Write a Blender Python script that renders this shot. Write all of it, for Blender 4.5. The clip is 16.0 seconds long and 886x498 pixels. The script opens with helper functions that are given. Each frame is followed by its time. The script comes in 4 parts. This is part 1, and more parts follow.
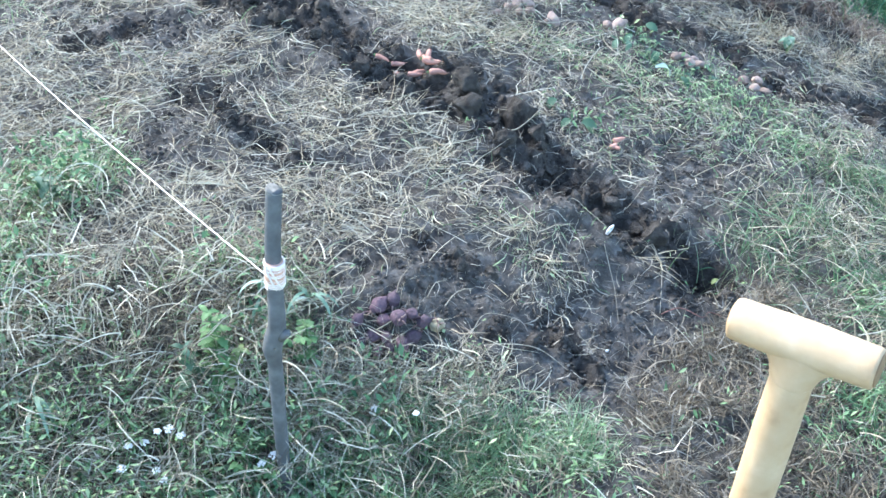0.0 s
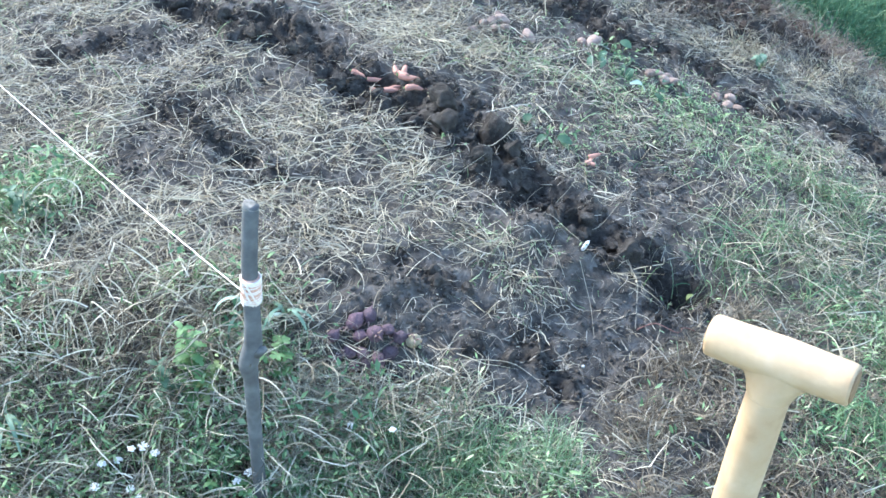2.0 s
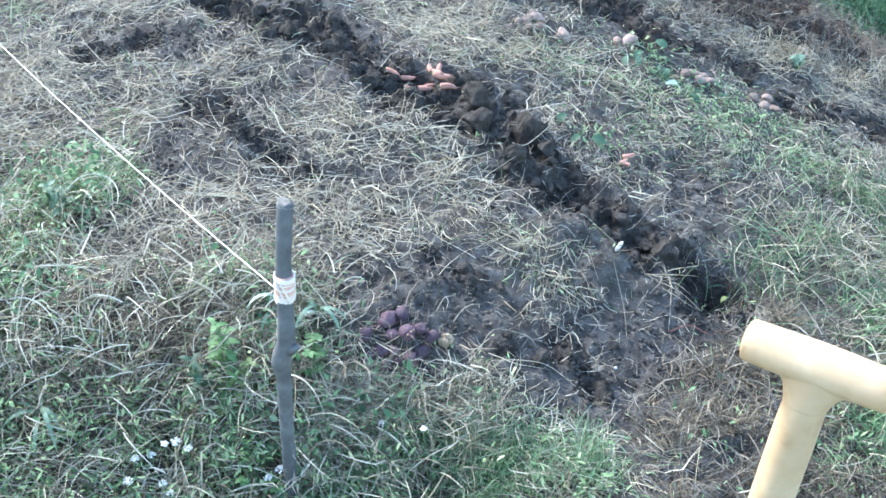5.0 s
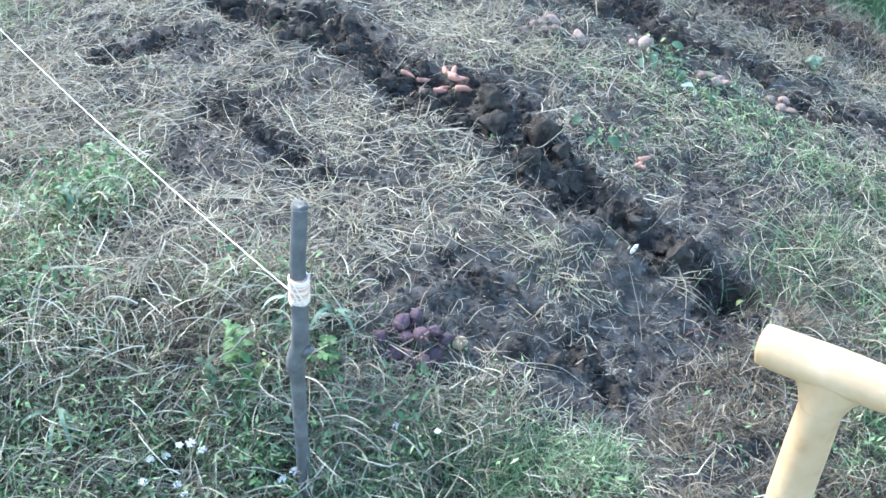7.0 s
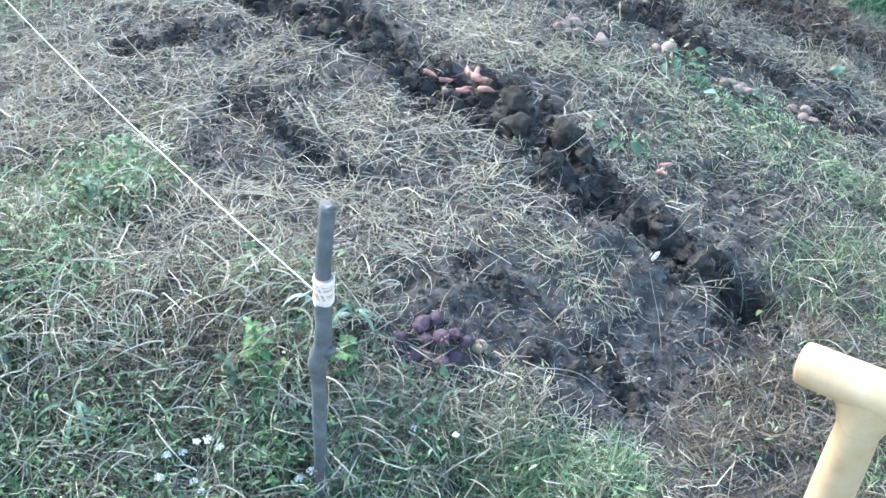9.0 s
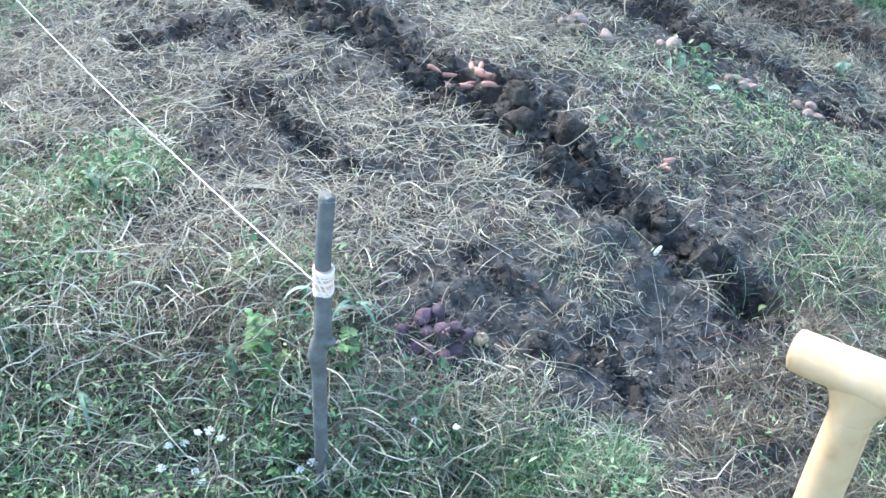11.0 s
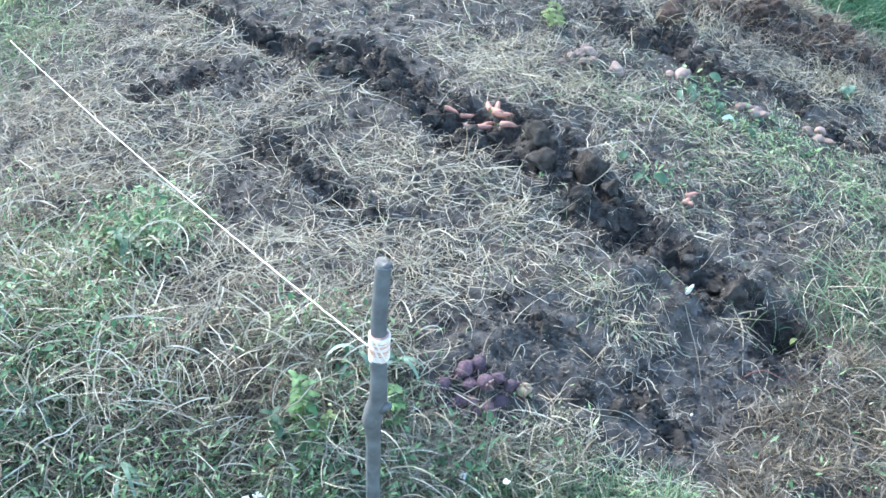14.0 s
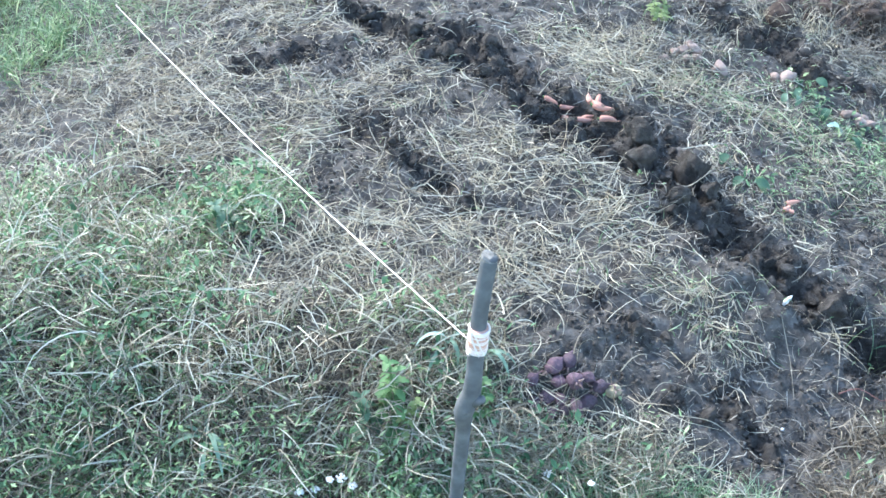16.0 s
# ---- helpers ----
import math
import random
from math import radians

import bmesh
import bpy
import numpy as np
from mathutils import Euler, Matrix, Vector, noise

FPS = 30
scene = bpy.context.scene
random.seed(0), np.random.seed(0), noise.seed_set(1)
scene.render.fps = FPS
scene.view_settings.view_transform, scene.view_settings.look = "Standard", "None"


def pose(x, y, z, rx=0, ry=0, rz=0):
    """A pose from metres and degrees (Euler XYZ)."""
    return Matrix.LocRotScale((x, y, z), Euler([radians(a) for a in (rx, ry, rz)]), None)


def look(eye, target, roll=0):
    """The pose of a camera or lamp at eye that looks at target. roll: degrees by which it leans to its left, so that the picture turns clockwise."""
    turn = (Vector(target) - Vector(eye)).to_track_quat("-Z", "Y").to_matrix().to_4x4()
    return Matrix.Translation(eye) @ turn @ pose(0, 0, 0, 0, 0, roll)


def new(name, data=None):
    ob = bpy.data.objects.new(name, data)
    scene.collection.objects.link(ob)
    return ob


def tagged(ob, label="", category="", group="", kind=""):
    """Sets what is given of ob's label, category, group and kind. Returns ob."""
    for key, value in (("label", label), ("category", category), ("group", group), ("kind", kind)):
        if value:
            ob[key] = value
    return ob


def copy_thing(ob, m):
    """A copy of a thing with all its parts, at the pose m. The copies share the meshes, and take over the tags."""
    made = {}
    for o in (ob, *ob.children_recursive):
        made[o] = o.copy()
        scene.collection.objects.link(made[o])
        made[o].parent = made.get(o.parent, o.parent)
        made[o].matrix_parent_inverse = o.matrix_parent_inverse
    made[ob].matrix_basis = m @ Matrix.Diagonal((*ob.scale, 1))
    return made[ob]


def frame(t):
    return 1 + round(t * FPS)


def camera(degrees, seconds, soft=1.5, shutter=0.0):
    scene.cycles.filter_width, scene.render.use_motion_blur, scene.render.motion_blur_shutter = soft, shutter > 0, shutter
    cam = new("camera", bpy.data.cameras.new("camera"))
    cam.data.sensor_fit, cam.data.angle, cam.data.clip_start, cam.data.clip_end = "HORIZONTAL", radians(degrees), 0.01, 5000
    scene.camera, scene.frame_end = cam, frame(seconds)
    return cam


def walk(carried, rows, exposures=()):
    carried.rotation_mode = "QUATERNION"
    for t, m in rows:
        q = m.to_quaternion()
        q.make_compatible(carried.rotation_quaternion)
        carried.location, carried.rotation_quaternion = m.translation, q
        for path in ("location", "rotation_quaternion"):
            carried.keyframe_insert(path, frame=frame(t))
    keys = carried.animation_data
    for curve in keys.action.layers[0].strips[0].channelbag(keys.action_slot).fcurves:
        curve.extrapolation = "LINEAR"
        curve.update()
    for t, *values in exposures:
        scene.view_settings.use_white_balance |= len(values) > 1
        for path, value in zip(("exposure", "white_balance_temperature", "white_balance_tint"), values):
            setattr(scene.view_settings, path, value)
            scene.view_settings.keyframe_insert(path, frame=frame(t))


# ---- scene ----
PATH = [
    (0, (0.026, -0.014, 1.595), (0.053, 1.532, 0.327), 4.5),
    (0.5, (0.033, -0.011, 1.588), (0.112, 1.54, 0.327), 5.1),
    (1, (0.023, -0.01, 1.596), (0.1, 1.546, 0.341), 5.4),
    (1.5, (0.023, -0.014, 1.597), (0.102, 1.55, 0.353), 5.7),
    (2, (0.02, -0.013, 1.597), (0.094, 1.552, 0.353), 5.6),
    (2.5, (0.02, -0.006, 1.59), (0.086, 1.556, 0.342), 5.6),
    (3, (0.006, 0.004, 1.597), (0.075, 1.555, 0.335), 6.9),
    (3.5, (0.002, -0.002, 1.597), (0.058, 1.553, 0.341), 6.4),
    (4, (0.006, -0.006, 1.599), (0.045, 1.552, 0.346), 5.6),
    (6.5, (0.021, -0.008, 1.594), (0.019, 1.552, 0.343), 4.5),
    (7, (0.017, -0.006, 1.599), (0.005, 1.554, 0.348), 4.4),
    (7.5, (-0.006, 0.006, 1.599), (-0.012, 1.568, 0.349), 6.4),
    (8, (-0.031, 0.012, 1.595), (-0.038, 1.573, 0.346), 7.3),
    (8.5, (-0.026, 0.009, 1.597), (-0.041, 1.567, 0.343), 6.5),
    (9, (-0.022, 0.009, 1.599), (-0.042, 1.565, 0.341), 5.8),
    (11.5, (-0.001, -0.005, 1.591), (-0.044, 1.549, 0.332), 5.7),
    (12, (-0.024, 0.003, 1.607), (-0.077, 1.551, 0.342), 7.4),
    (12.5, (-0.047, 0.009, 1.605), (-0.095, 1.562, 0.345), 6.2),
    (13, (-0.097, 0.028, 1.619), (-0.13, 1.586, 0.366), 3.9),
    (13.5, (-0.138, 0.046, 1.635), (-0.157, 1.613, 0.393), 2.6),
    (14, (-0.152, 0.055, 1.638), (-0.14, 1.625, 0.4), 4.6),
    (14.5, (-0.16, 0.066, 1.641), (-0.15, 1.634, 0.399), 6.0),
    (15, (-0.172, 0.077, 1.639), (-0.217, 1.639, 0.391), 4.8),
    (15.5, (-0.195, 0.077, 1.625), (-0.261, 1.632, 0.368), 5.7),
    (16, (-0.224, 0.079, 1.633), (-0.327, 1.618, 0.36), 5.8),
]
cam = camera(45.0, 16.0, 1.6)
walk(cam, [(t, look(eye, target, roll)) for t, eye, target, roll in PATH], [(0, 2.36, 5700, 4)])

# ---------------------------------------------------------------- light
world = bpy.data.worlds.new("sky")
scene.world = world
world.use_nodes = True
wn = world.node_tree
sky = wn.nodes.new("ShaderNodeTexSky")
sky.sky_type, sky.sun_disc = "NISHITA", False
sky.sun_elevation, sky.sun_rotation = radians(32), radians(-50)
wn.links.new(sky.outputs[0], wn.nodes["Background"].inputs[0])
wn.nodes["Background"].inputs[1].default_value = 0.15
sun = new("sun", bpy.data.lights.new("sun", "SUN"))
sun.data.energy, sun.data.angle, sun.data.color = 1.4, radians(16), (1.0, 0.96, 0.9)
sun.matrix_world = look((-2.0, 1.7, 1.9), (0, 0, 0))


# ---------------------------------------------------------------- numbers
def lattice(ix, iy, seed):
    h = (ix.astype(np.int64) * 374761393 + iy.astype(np.int64) * 668265263 + seed * 974634541) & 0x7FFFFFFF
    h = ((h ^ (h >> 13)) * 1274126177) & 0x7FFFFFFF
    return ((h ^ (h >> 16)) & 0xFFFF) / 65535.0


def vnoise(x, y, size, seed=0):
    """Smooth value noise from 0 to 1 with the given cell size."""
    x, y = np.asarray(x, float) / size, np.asarray(y, float) / size
    ix, iy = np.floor(x), np.floor(y)
    fx, fy = x - ix, y - iy
    fx, fy = fx * fx * (3 - 2 * fx), fy * fy * (3 - 2 * fy)
    a, b = lattice(ix, iy, seed), lattice(ix + 1, iy, seed)
    c, d = lattice(ix, iy + 1, seed), lattice(ix + 1, iy + 1, seed)
    return (a * (1 - fx) + b * fx) * (1 - fy) + (c * (1 - fx) + d * fx) * fy


def fractal(x, y, size, seed=0, octaves=3):
    total, weight = 0, 1.0
    for n in range(octaves):
        total = total + (vnoise(x, y, size / 2**n, seed + 7 * n) - 0.5) * weight
        weight *= 0.55
    return total


def ease(a, b, x):
    t = np.clip((np.asarray(x, float) - a) / (b - a), 0, 1)
    return t * t * (3 - 2 * t)


def along(x, y, a, b):
    """Distance from the segment a-b, and how far along it (0 to 1)."""
    ax, ay, bx, by = *a, *b
    t = np.clip(((x - ax) * (bx - ax) + (y - ay) * (by - ay)) / ((bx - ax) ** 2 + (by - ay) ** 2), 0, 1)
    return np.hypot(x - ax - t * (bx - ax), y - ay - t * (by - ay)), t


FURROW = [(-2.2, 4.05), (-0.97, 3.20), (-0.64, 2.96), (-0.43, 2.85), (-0.28, 2.73), (-0.15, 2.59), (0.05, 2.49), (0.14, 2.43), (0.25, 2.32), (0.34, 2.24), (0.46, 2.15), (0.58, 2.09), (0.73, 2.04)]
FURROW_FAR = [(0.40, 3.40), (0.58, 3.28), (0.72, 3.20), (0.90, 3.25), (1.05, 3.22), (1.15, 3.14), (1.27, 3.12), (1.50, 3.15), (1.80, 3.05)]


STIRRED = [(-1.0, 2.69, 0.08), (-0.88, 2.78, 0.06), (-0.61, 2.42, 0.08), (-0.54, 2.35, 0.07), (-0.48, 2.28, 0.07), (-0.40, 2.22, 0.06), (-0.33, 2.16, 0.05), (0.01, 1.91, 0.04), (0.10, 1.845, 0.045),
           (0.19, 1.68, 0.04), (0.32, 1.73, 0.07), (0.38, 1.64, 0.05), (0.09, 2.60, 0.07), (0.21, 2.60, 0.05), (0.65, 1.92, 0.06), (0.74, 1.95, 0.06),
           (1.2, 3.62, 0.14), (1.5, 3.70, 0.16), (0.95, 3.60, 0.12), (0.72, 3.60, 0.10), (1.36, 3.74, 0.14)]


def off_line(x, y, line):
    return np.minimum.reduce([along(x, y, a, b)[0] for a, b in zip(line, line[1:])])


def blobs(x, y, spots):
    out = np.zeros_like(np.asarray(x, float))
    for bx, by, br in spots:
        out = np.maximum(out, np.exp(-(((x - bx) ** 2 + (y - by) ** 2) / br**2) ** 1.5))
    return out


def dip(x, y, cx, cy, rx, ry):
    return np.exp(-(((x - cx) / rx) ** 2) - ((y - cy) / ry) ** 2)


def lie(x, y):
    """The broad lie of the land."""
    xx, yy = np.clip(x, -1.9, 2.0), np.clip(y, 0, 4)
    return (-0.09 * xx + 0.035 * yy - 0.025 - 0.11 * (xx - 0.05) ** 2 * ease(1.4, 2.2, yy)
            - 0.06 * (1 - ease(1.3, 1.95, yy)) - 0.24 * (1 - ease(1.2, 1.75, yy)) * (1 - ease(-0.1, 0.5, xx))
            + 0.22 * (1 - ease(0.35, 1.1, yy)) - 0.075 * dip(xx, yy, 0.53, 1.75, 0.26, 0.24) - 0.03 * dip(xx, yy, 0.80, 2.08, 0.2, 0.2)
            - 0.075 * dip(xx, yy, -1.02, 1.80, 0.28, 0.3))


def dug(x, y):
    """1 in the freshly dug furrows, 0 away from them."""
    wob = fractal(x, y, 0.20, 3) * 0.12 + fractal(x, y, 0.05, 5) * 0.06
    near = 1 - ease(0.035, 0.115, off_line(x, y, FURROW) + wob + 0.05 * ease(2.8, 3.1, y))
    far = 1 - ease(0.05, 0.14, off_line(x, y, FURROW_FAR) + wob * 1.6)
    return np.maximum(np.maximum(near, far), np.clip(blobs(x, y, STIRRED) * 0.8 - fractal(x, y, 0.07, 14) * 0.5, 0, 1))


BARE = [(-0.67, 2.18, 0.09), (-0.16, 2.15, 0.07), (-0.04, 1.83, 0.14), (0.04, 1.79, 0.12), (0.44, 1.81, 0.09), (0.30, 1.59, 0.08), (0.40, 1.62, 0.07), (0.49, 1.72, 0.08), (0.58, 1.78, 0.07), (0.70, 2.42, 0.13), (0.89, 2.44, 0.11),
        (0.45, 2.57, 0.08), (0.06, 2.31, 0.05), (0.22, 2.17, 0.07), (0.34, 2.07, 0.06), (0.40, 1.95, 0.05), (-0.55, 2.66, 0.08), (-0.12, 2.11, 0.06), (0.56, 1.89, 0.07), (0.22, 1.66, 0.06), (0.10, 1.69, 0.05), (-0.75, 2.75, 0.12),
        (0.68, 1.84, 0.06), (0.0, 1.66, 0.08), (-0.07, 1.65, 0.07), (0.04, 1.65, 0.06)]


def bare(x, y):
    return np.clip(blobs(x, y, BARE) + dug(x, y) * 1.1 - fractal(x, y, 0.1, 9) * 0.25, 0, 1)


def patch_edge(x, y):
    return np.clip(0.5 + fractal(x, y, 0.15, 27) * 1.5, 0, 1)


def ground_h(x, y):
    x, y = np.asarray(x, float), np.asarray(y, float)
    z = lie(x, y) + fractal(x, y, 0.35, 21) * 0.035 + fractal(x, y, 0.06, 22) * 0.022 + fractal(x, y, 0.02, 23, 2) * 0.010
    k = dug(x, y)
    rim = off_line(x, y, FURROW)
    z = z + k * (fractal(x, y, 0.075, 31, 4) * 0.065 + fractal(x, y, 0.028, 33, 2) * 0.022 - 0.006)
    hole, _ = along(x, y, (0.36, 2.22), (0.70, 2.05))
    z = z - 0.03 * np.exp(-((hole / 0.06) ** 2)) + 0.02 * np.exp(-(((rim - 0.13) / 0.05) ** 2)) * patch_edge(x, y)
    pit = np.hypot(x - 0.71, y - 2.05)
    z = z - 0.035 * np.exp(-((pit / 0.085) ** 2))
    ridge, _ = along(x, y, (0.9, 3.78), (1.9, 3.62))
    z = z + 0.05 * np.exp(-((ridge / 0.16) ** 2))
    return z


# ---------------------------------------------------------------- materials
def mat(name, stops, size=40.0, rough=0.85, bump=0.3, bump_size=200.0, by="noise", spec=0.3, mix=0.4, through_light=0.0):
    """A mottled material: a ramp of base colours driven by grain, by mesh island or by object."""
    m = bpy.data.materials.new(name)
    m.use_nodes = True
    n, l = m.node_tree.nodes, m.node_tree.links
    b = n["Principled BSDF"]
    coord = n.new("ShaderNodeNewGeometry")
    tex = n.new("ShaderNodeTexNoise")
    tex.inputs["Scale"].default_value, tex.inputs["Detail"].default_value = size, 6
    l.new(coord.outputs["Position"], tex.inputs["Vector"])
    ramp = n.new("ShaderNodeValToRGB")
    while len(ramp.color_ramp.elements) < len(stops):
        ramp.color_ramp.elements.new(0.5)
    for e, (at, colour) in zip(ramp.color_ramp.elements, stops):
        e.position, e.color = at, (*colour, 1)
    if by == "noise":
        l.new(tex.outputs["Fac"], ramp.inputs["Fac"])
    else:
        rnd = coord.outputs["Random Per Island"] if by == "island" else n.new("ShaderNodeObjectInfo").outputs["Random"]
        blend = n.new("ShaderNodeMix")
        blend.inputs[0].default_value = mix
        l.new(rnd, blend.inputs[2])
        l.new(tex.outputs["Fac"], blend.inputs[3])
        l.new(blend.outputs[0], ramp.inputs["Fac"])
    l.new(ramp.outputs["Color"], b.inputs["Base Color"])
    b.inputs["Roughness"].default_value = rough
    b.inputs["Specular IOR Level"].default_value = spec
    if bump:
        fine = n.new("ShaderNodeTexNoise")
        fine.inputs["Scale"].default_value, fine.inputs["Detail"].default_value = bump_size, 8
        l.new(coord.outputs["Position"], fine.inputs["Vector"])
        bp = n.new("ShaderNodeBump")
        bp.inputs["Strength"].default_value, bp.inputs["Distance"].default_value = bump, 0.01
        l.new(fine.outputs["Fac"], bp.inputs["Height"])
        l.new(bp.outputs["Normal"], b.inputs["Normal"])
    if through_light:
        tr, add, out = n.new("ShaderNodeBsdfTranslucent"), n.new("ShaderNodeMixShader"), n["Material Output"]
        l.new(ramp.outputs["Color"], tr.inputs["Color"])
        add.inputs[0].default_value = through_light
        l.new(b.outputs[0], add.inputs[1])
        l.new(tr.outputs[0], add.inputs[2])
        l.new(add.outputs[0], out.inputs["Surface"])
    return m


SOIL = mat("dry_soil", [(0.3, (0.054, 0.046, 0.039)), (0.5, (0.095, 0.082, 0.070)), (0.72, (0.165, 0.147, 0.128))], 30, 0.95, 0.8, 160, spec=0.15)
MOIST = mat("moist_soil", [(0.3, (0.048, 0.040, 0.034)), (0.52, (0.078, 0.067, 0.057)), (0.72, (0.126, 0.110, 0.096))], 45, 0.95, 1.0, 320, spec=0.12)
TURF = mat("turf_ground", [(0.3, (0.045, 0.06, 0.02)), (0.5, (0.10, 0.10, 0.05)), (0.7, (0.2, 0.17, 0.10))], 3, 0.95, 0.5, 60, spec=0.1)
STRAW = mat("straw", [(0.0, (0.22, 0.17, 0.11)), (0.35, (0.37, 0.305, 0.20)), (0.65, (0.50, 0.435, 0.31)), (1.0, (0.66, 0.61, 0.47))], 12, 0.7, 0, by="island", mix=0.35, through_light=0.2)
STALKS = mat("bleached_stalk", [(0.0, (0.25, 0.20, 0.135)), (0.35, (0.47, 0.40, 0.28)), (0.65, (0.63, 0.56, 0.42)), (1.0, (0.78, 0.73, 0.59))], 12, 0.7, 0, by="island", mix=0.35, through_light=0.15)
THATCH = mat("dead_thatch", [(0.0, (0.10, 0.08, 0.065)), (0.35, (0.21, 0.175, 0.14)), (0.7, (0.36, 0.32, 0.255)), (1.0, (0.52, 0.48, 0.40))], 12, 0.8, 0, by="island", mix=0.35, through_light=0.15)
RUSSET = mat("russet_thatch", [(0.0, (0.085, 0.06, 0.046)), (0.45, (0.19, 0.14, 0.105)), (0.75, (0.33, 0.265, 0.20)), (1.0, (0.50, 0.44, 0.35))], 12, 0.85, 0, by="island", mix=0.35, through_light=0.15)
BROWN = mat("brown_dead_grass", [(0.0, (0.06, 0.045, 0.032)), (0.4, (0.15, 0.118, 0.082)), (0.75, (0.31, 0.255, 0.18)), (1.0, (0.55, 0.47, 0.35))], 12, 0.8, 0, by="island", mix=0.35, through_light=0.15)
RUSTSOIL = mat("russet_soil", [(0.3, (0.048, 0.035, 0.028)), (0.5, (0.095, 0.068, 0.053)), (0.72, (0.165, 0.122, 0.096))], 45, 0.95, 1.0, 260, spec=0.1)
GREEN = mat("grass_green", [(0.0, (0.045, 0.088, 0.038)), (0.32, (0.160, 0.240, 0.108)), (0.58, (0.345, 0.42, 0.208)), (1.0, (0.67, 0.68, 0.44))], 10, 0.55, 0, by="island", mix=0.35, through_light=0.25)
TUFTGREEN = mat("tuft_green", [(0.0, (0.06, 0.12, 0.06)), (0.35, (0.15, 0.25, 0.125)), (0.65, (0.29, 0.39, 0.21)), (1.0, (0.60, 0.62, 0.43))], 10, 0.55, 0, by="island", mix=0.35, through_light=0.25)
LEAFGREEN = mat("cluster_green", [(0.0, (0.04, 0.095, 0.045)), (0.35, (0.105, 0.195, 0.09)), (0.7, (0.20, 0.31, 0.145)), (1.0, (0.42, 0.49, 0.27))], 12, 0.5, 0, by="island", mix=0.35, through_light=0.3)
LUSHGREEN = mat("lush_green", [(0.0, (0.035, 0.085, 0.045)), (0.4, (0.065, 0.145, 0.07)), (0.75, (0.12, 0.215, 0.105)), (1.0, (0.22, 0.31, 0.16))], 10, 0.55, 0, by="island", mix=0.35, through_light=0.3)
HAY = mat("green_hay", [(0.0, (0.06, 0.075, 0.04)), (0.4, (0.125, 0.14, 0.075)), (0.75, (0.23, 0.235, 0.14)), (1.0, (0.42, 0.40, 0.28))], 10, 0.65, 0, by="island", mix=0.35, through_light=0.25)
WEED = mat("weed_leaf", [(0.0, (0.045, 0.095, 0.038)), (0.35, (0.15, 0.25, 0.105)), (0.6, (0.31, 0.42, 0.19)), (1.0, (0.58, 0.62, 0.36))], 14, 0.6, 0, by="island", mix=0.3, through_light=0.25)


# ---------------------------------------------------------------- helpers
def quads_mesh(name, verts, quads, material, smooth=True):
    """A mesh of many quads from arrays."""
    me = bpy.data.meshes.new(name)
    me.vertices.add(len(verts))
    me.vertices.foreach_set("co", np.ascontiguousarray(verts, np.float32).ravel())
    me.loops.add(quads.size)
    me.loops.foreach_set("vertex_index", np.ascontiguousarray(quads, np.int32).ravel())
    me.polygons.add(len(quads))
    me.polygons.foreach_set("loop_start", np.arange(0, quads.size, 4, dtype=np.int32))
    me.polygons.foreach_set("use_smooth", np.full(len(quads), smooth))
    me.materials.append(material)
    me.update(calc_edges=True)
    me.validate()
    return me


def part(name, bm, material, parent, label=""):
    me = bpy.data.meshes.new(name)
    bm.to_mesh(me)
    bm.free()
    me.materials.append(material)
    me.polygons.foreach_set("use_smooth", np.ones(len(me.polygons), bool))
    ob = new(name, me)
    ob.parent = parent
    return tagged(ob, label)


def base(name, x, y, z, label, category, group=""):
    ob = new(name)
    ob.empty_display_size = 0.02
    ob.matrix_basis = pose(x, y, z)
    return tagged(ob, label, category, group)


def tube(points, radii, sides=10, caps=True):
    """A bmesh tube along points with a radius at each."""
    bm = bmesh.new()
    pts = [Vector(p) for p in points]
    rings, side = [], None
    for n, p in enumerate(pts):
        way = (pts[min(n + 1, len(pts) - 1)] - pts[max(n - 1, 0)]).normalized()
        if side is None:
            side = way.orthogonal().normalized()
        side = (side - way * side.dot(way)).normalized()
        up = way.cross(side)
        rings.append([bm.verts.new(p + (side * math.cos(2 * math.pi * k / sides) + up * math.sin(2 * math.pi * k / sides)) * radii[n]) for k in range(sides)])
    for a, b in zip(rings, rings[1:]):
        for k in range(sides):
            bm.faces.new((a[k], a[(k + 1) % sides], b[(k + 1) % sides], b[k]))
    if caps:
        bm.faces.new(rings[0][::-1])
        bm.faces.new(rings[-1])
    return bm


def scatter(count, box, density, seed):
    """Points in a box (x0, x1, y0, y1), kept by density(x, y) from 0 to 1."""
    r = np.random.default_rng(seed)
    x, y = r.uniform(box[0], box[1], count), r.uniform(box[2], box[3], count)
    keep = r.uniform(0, 1, count) < density(x, y)
    return x[keep], y[keep]


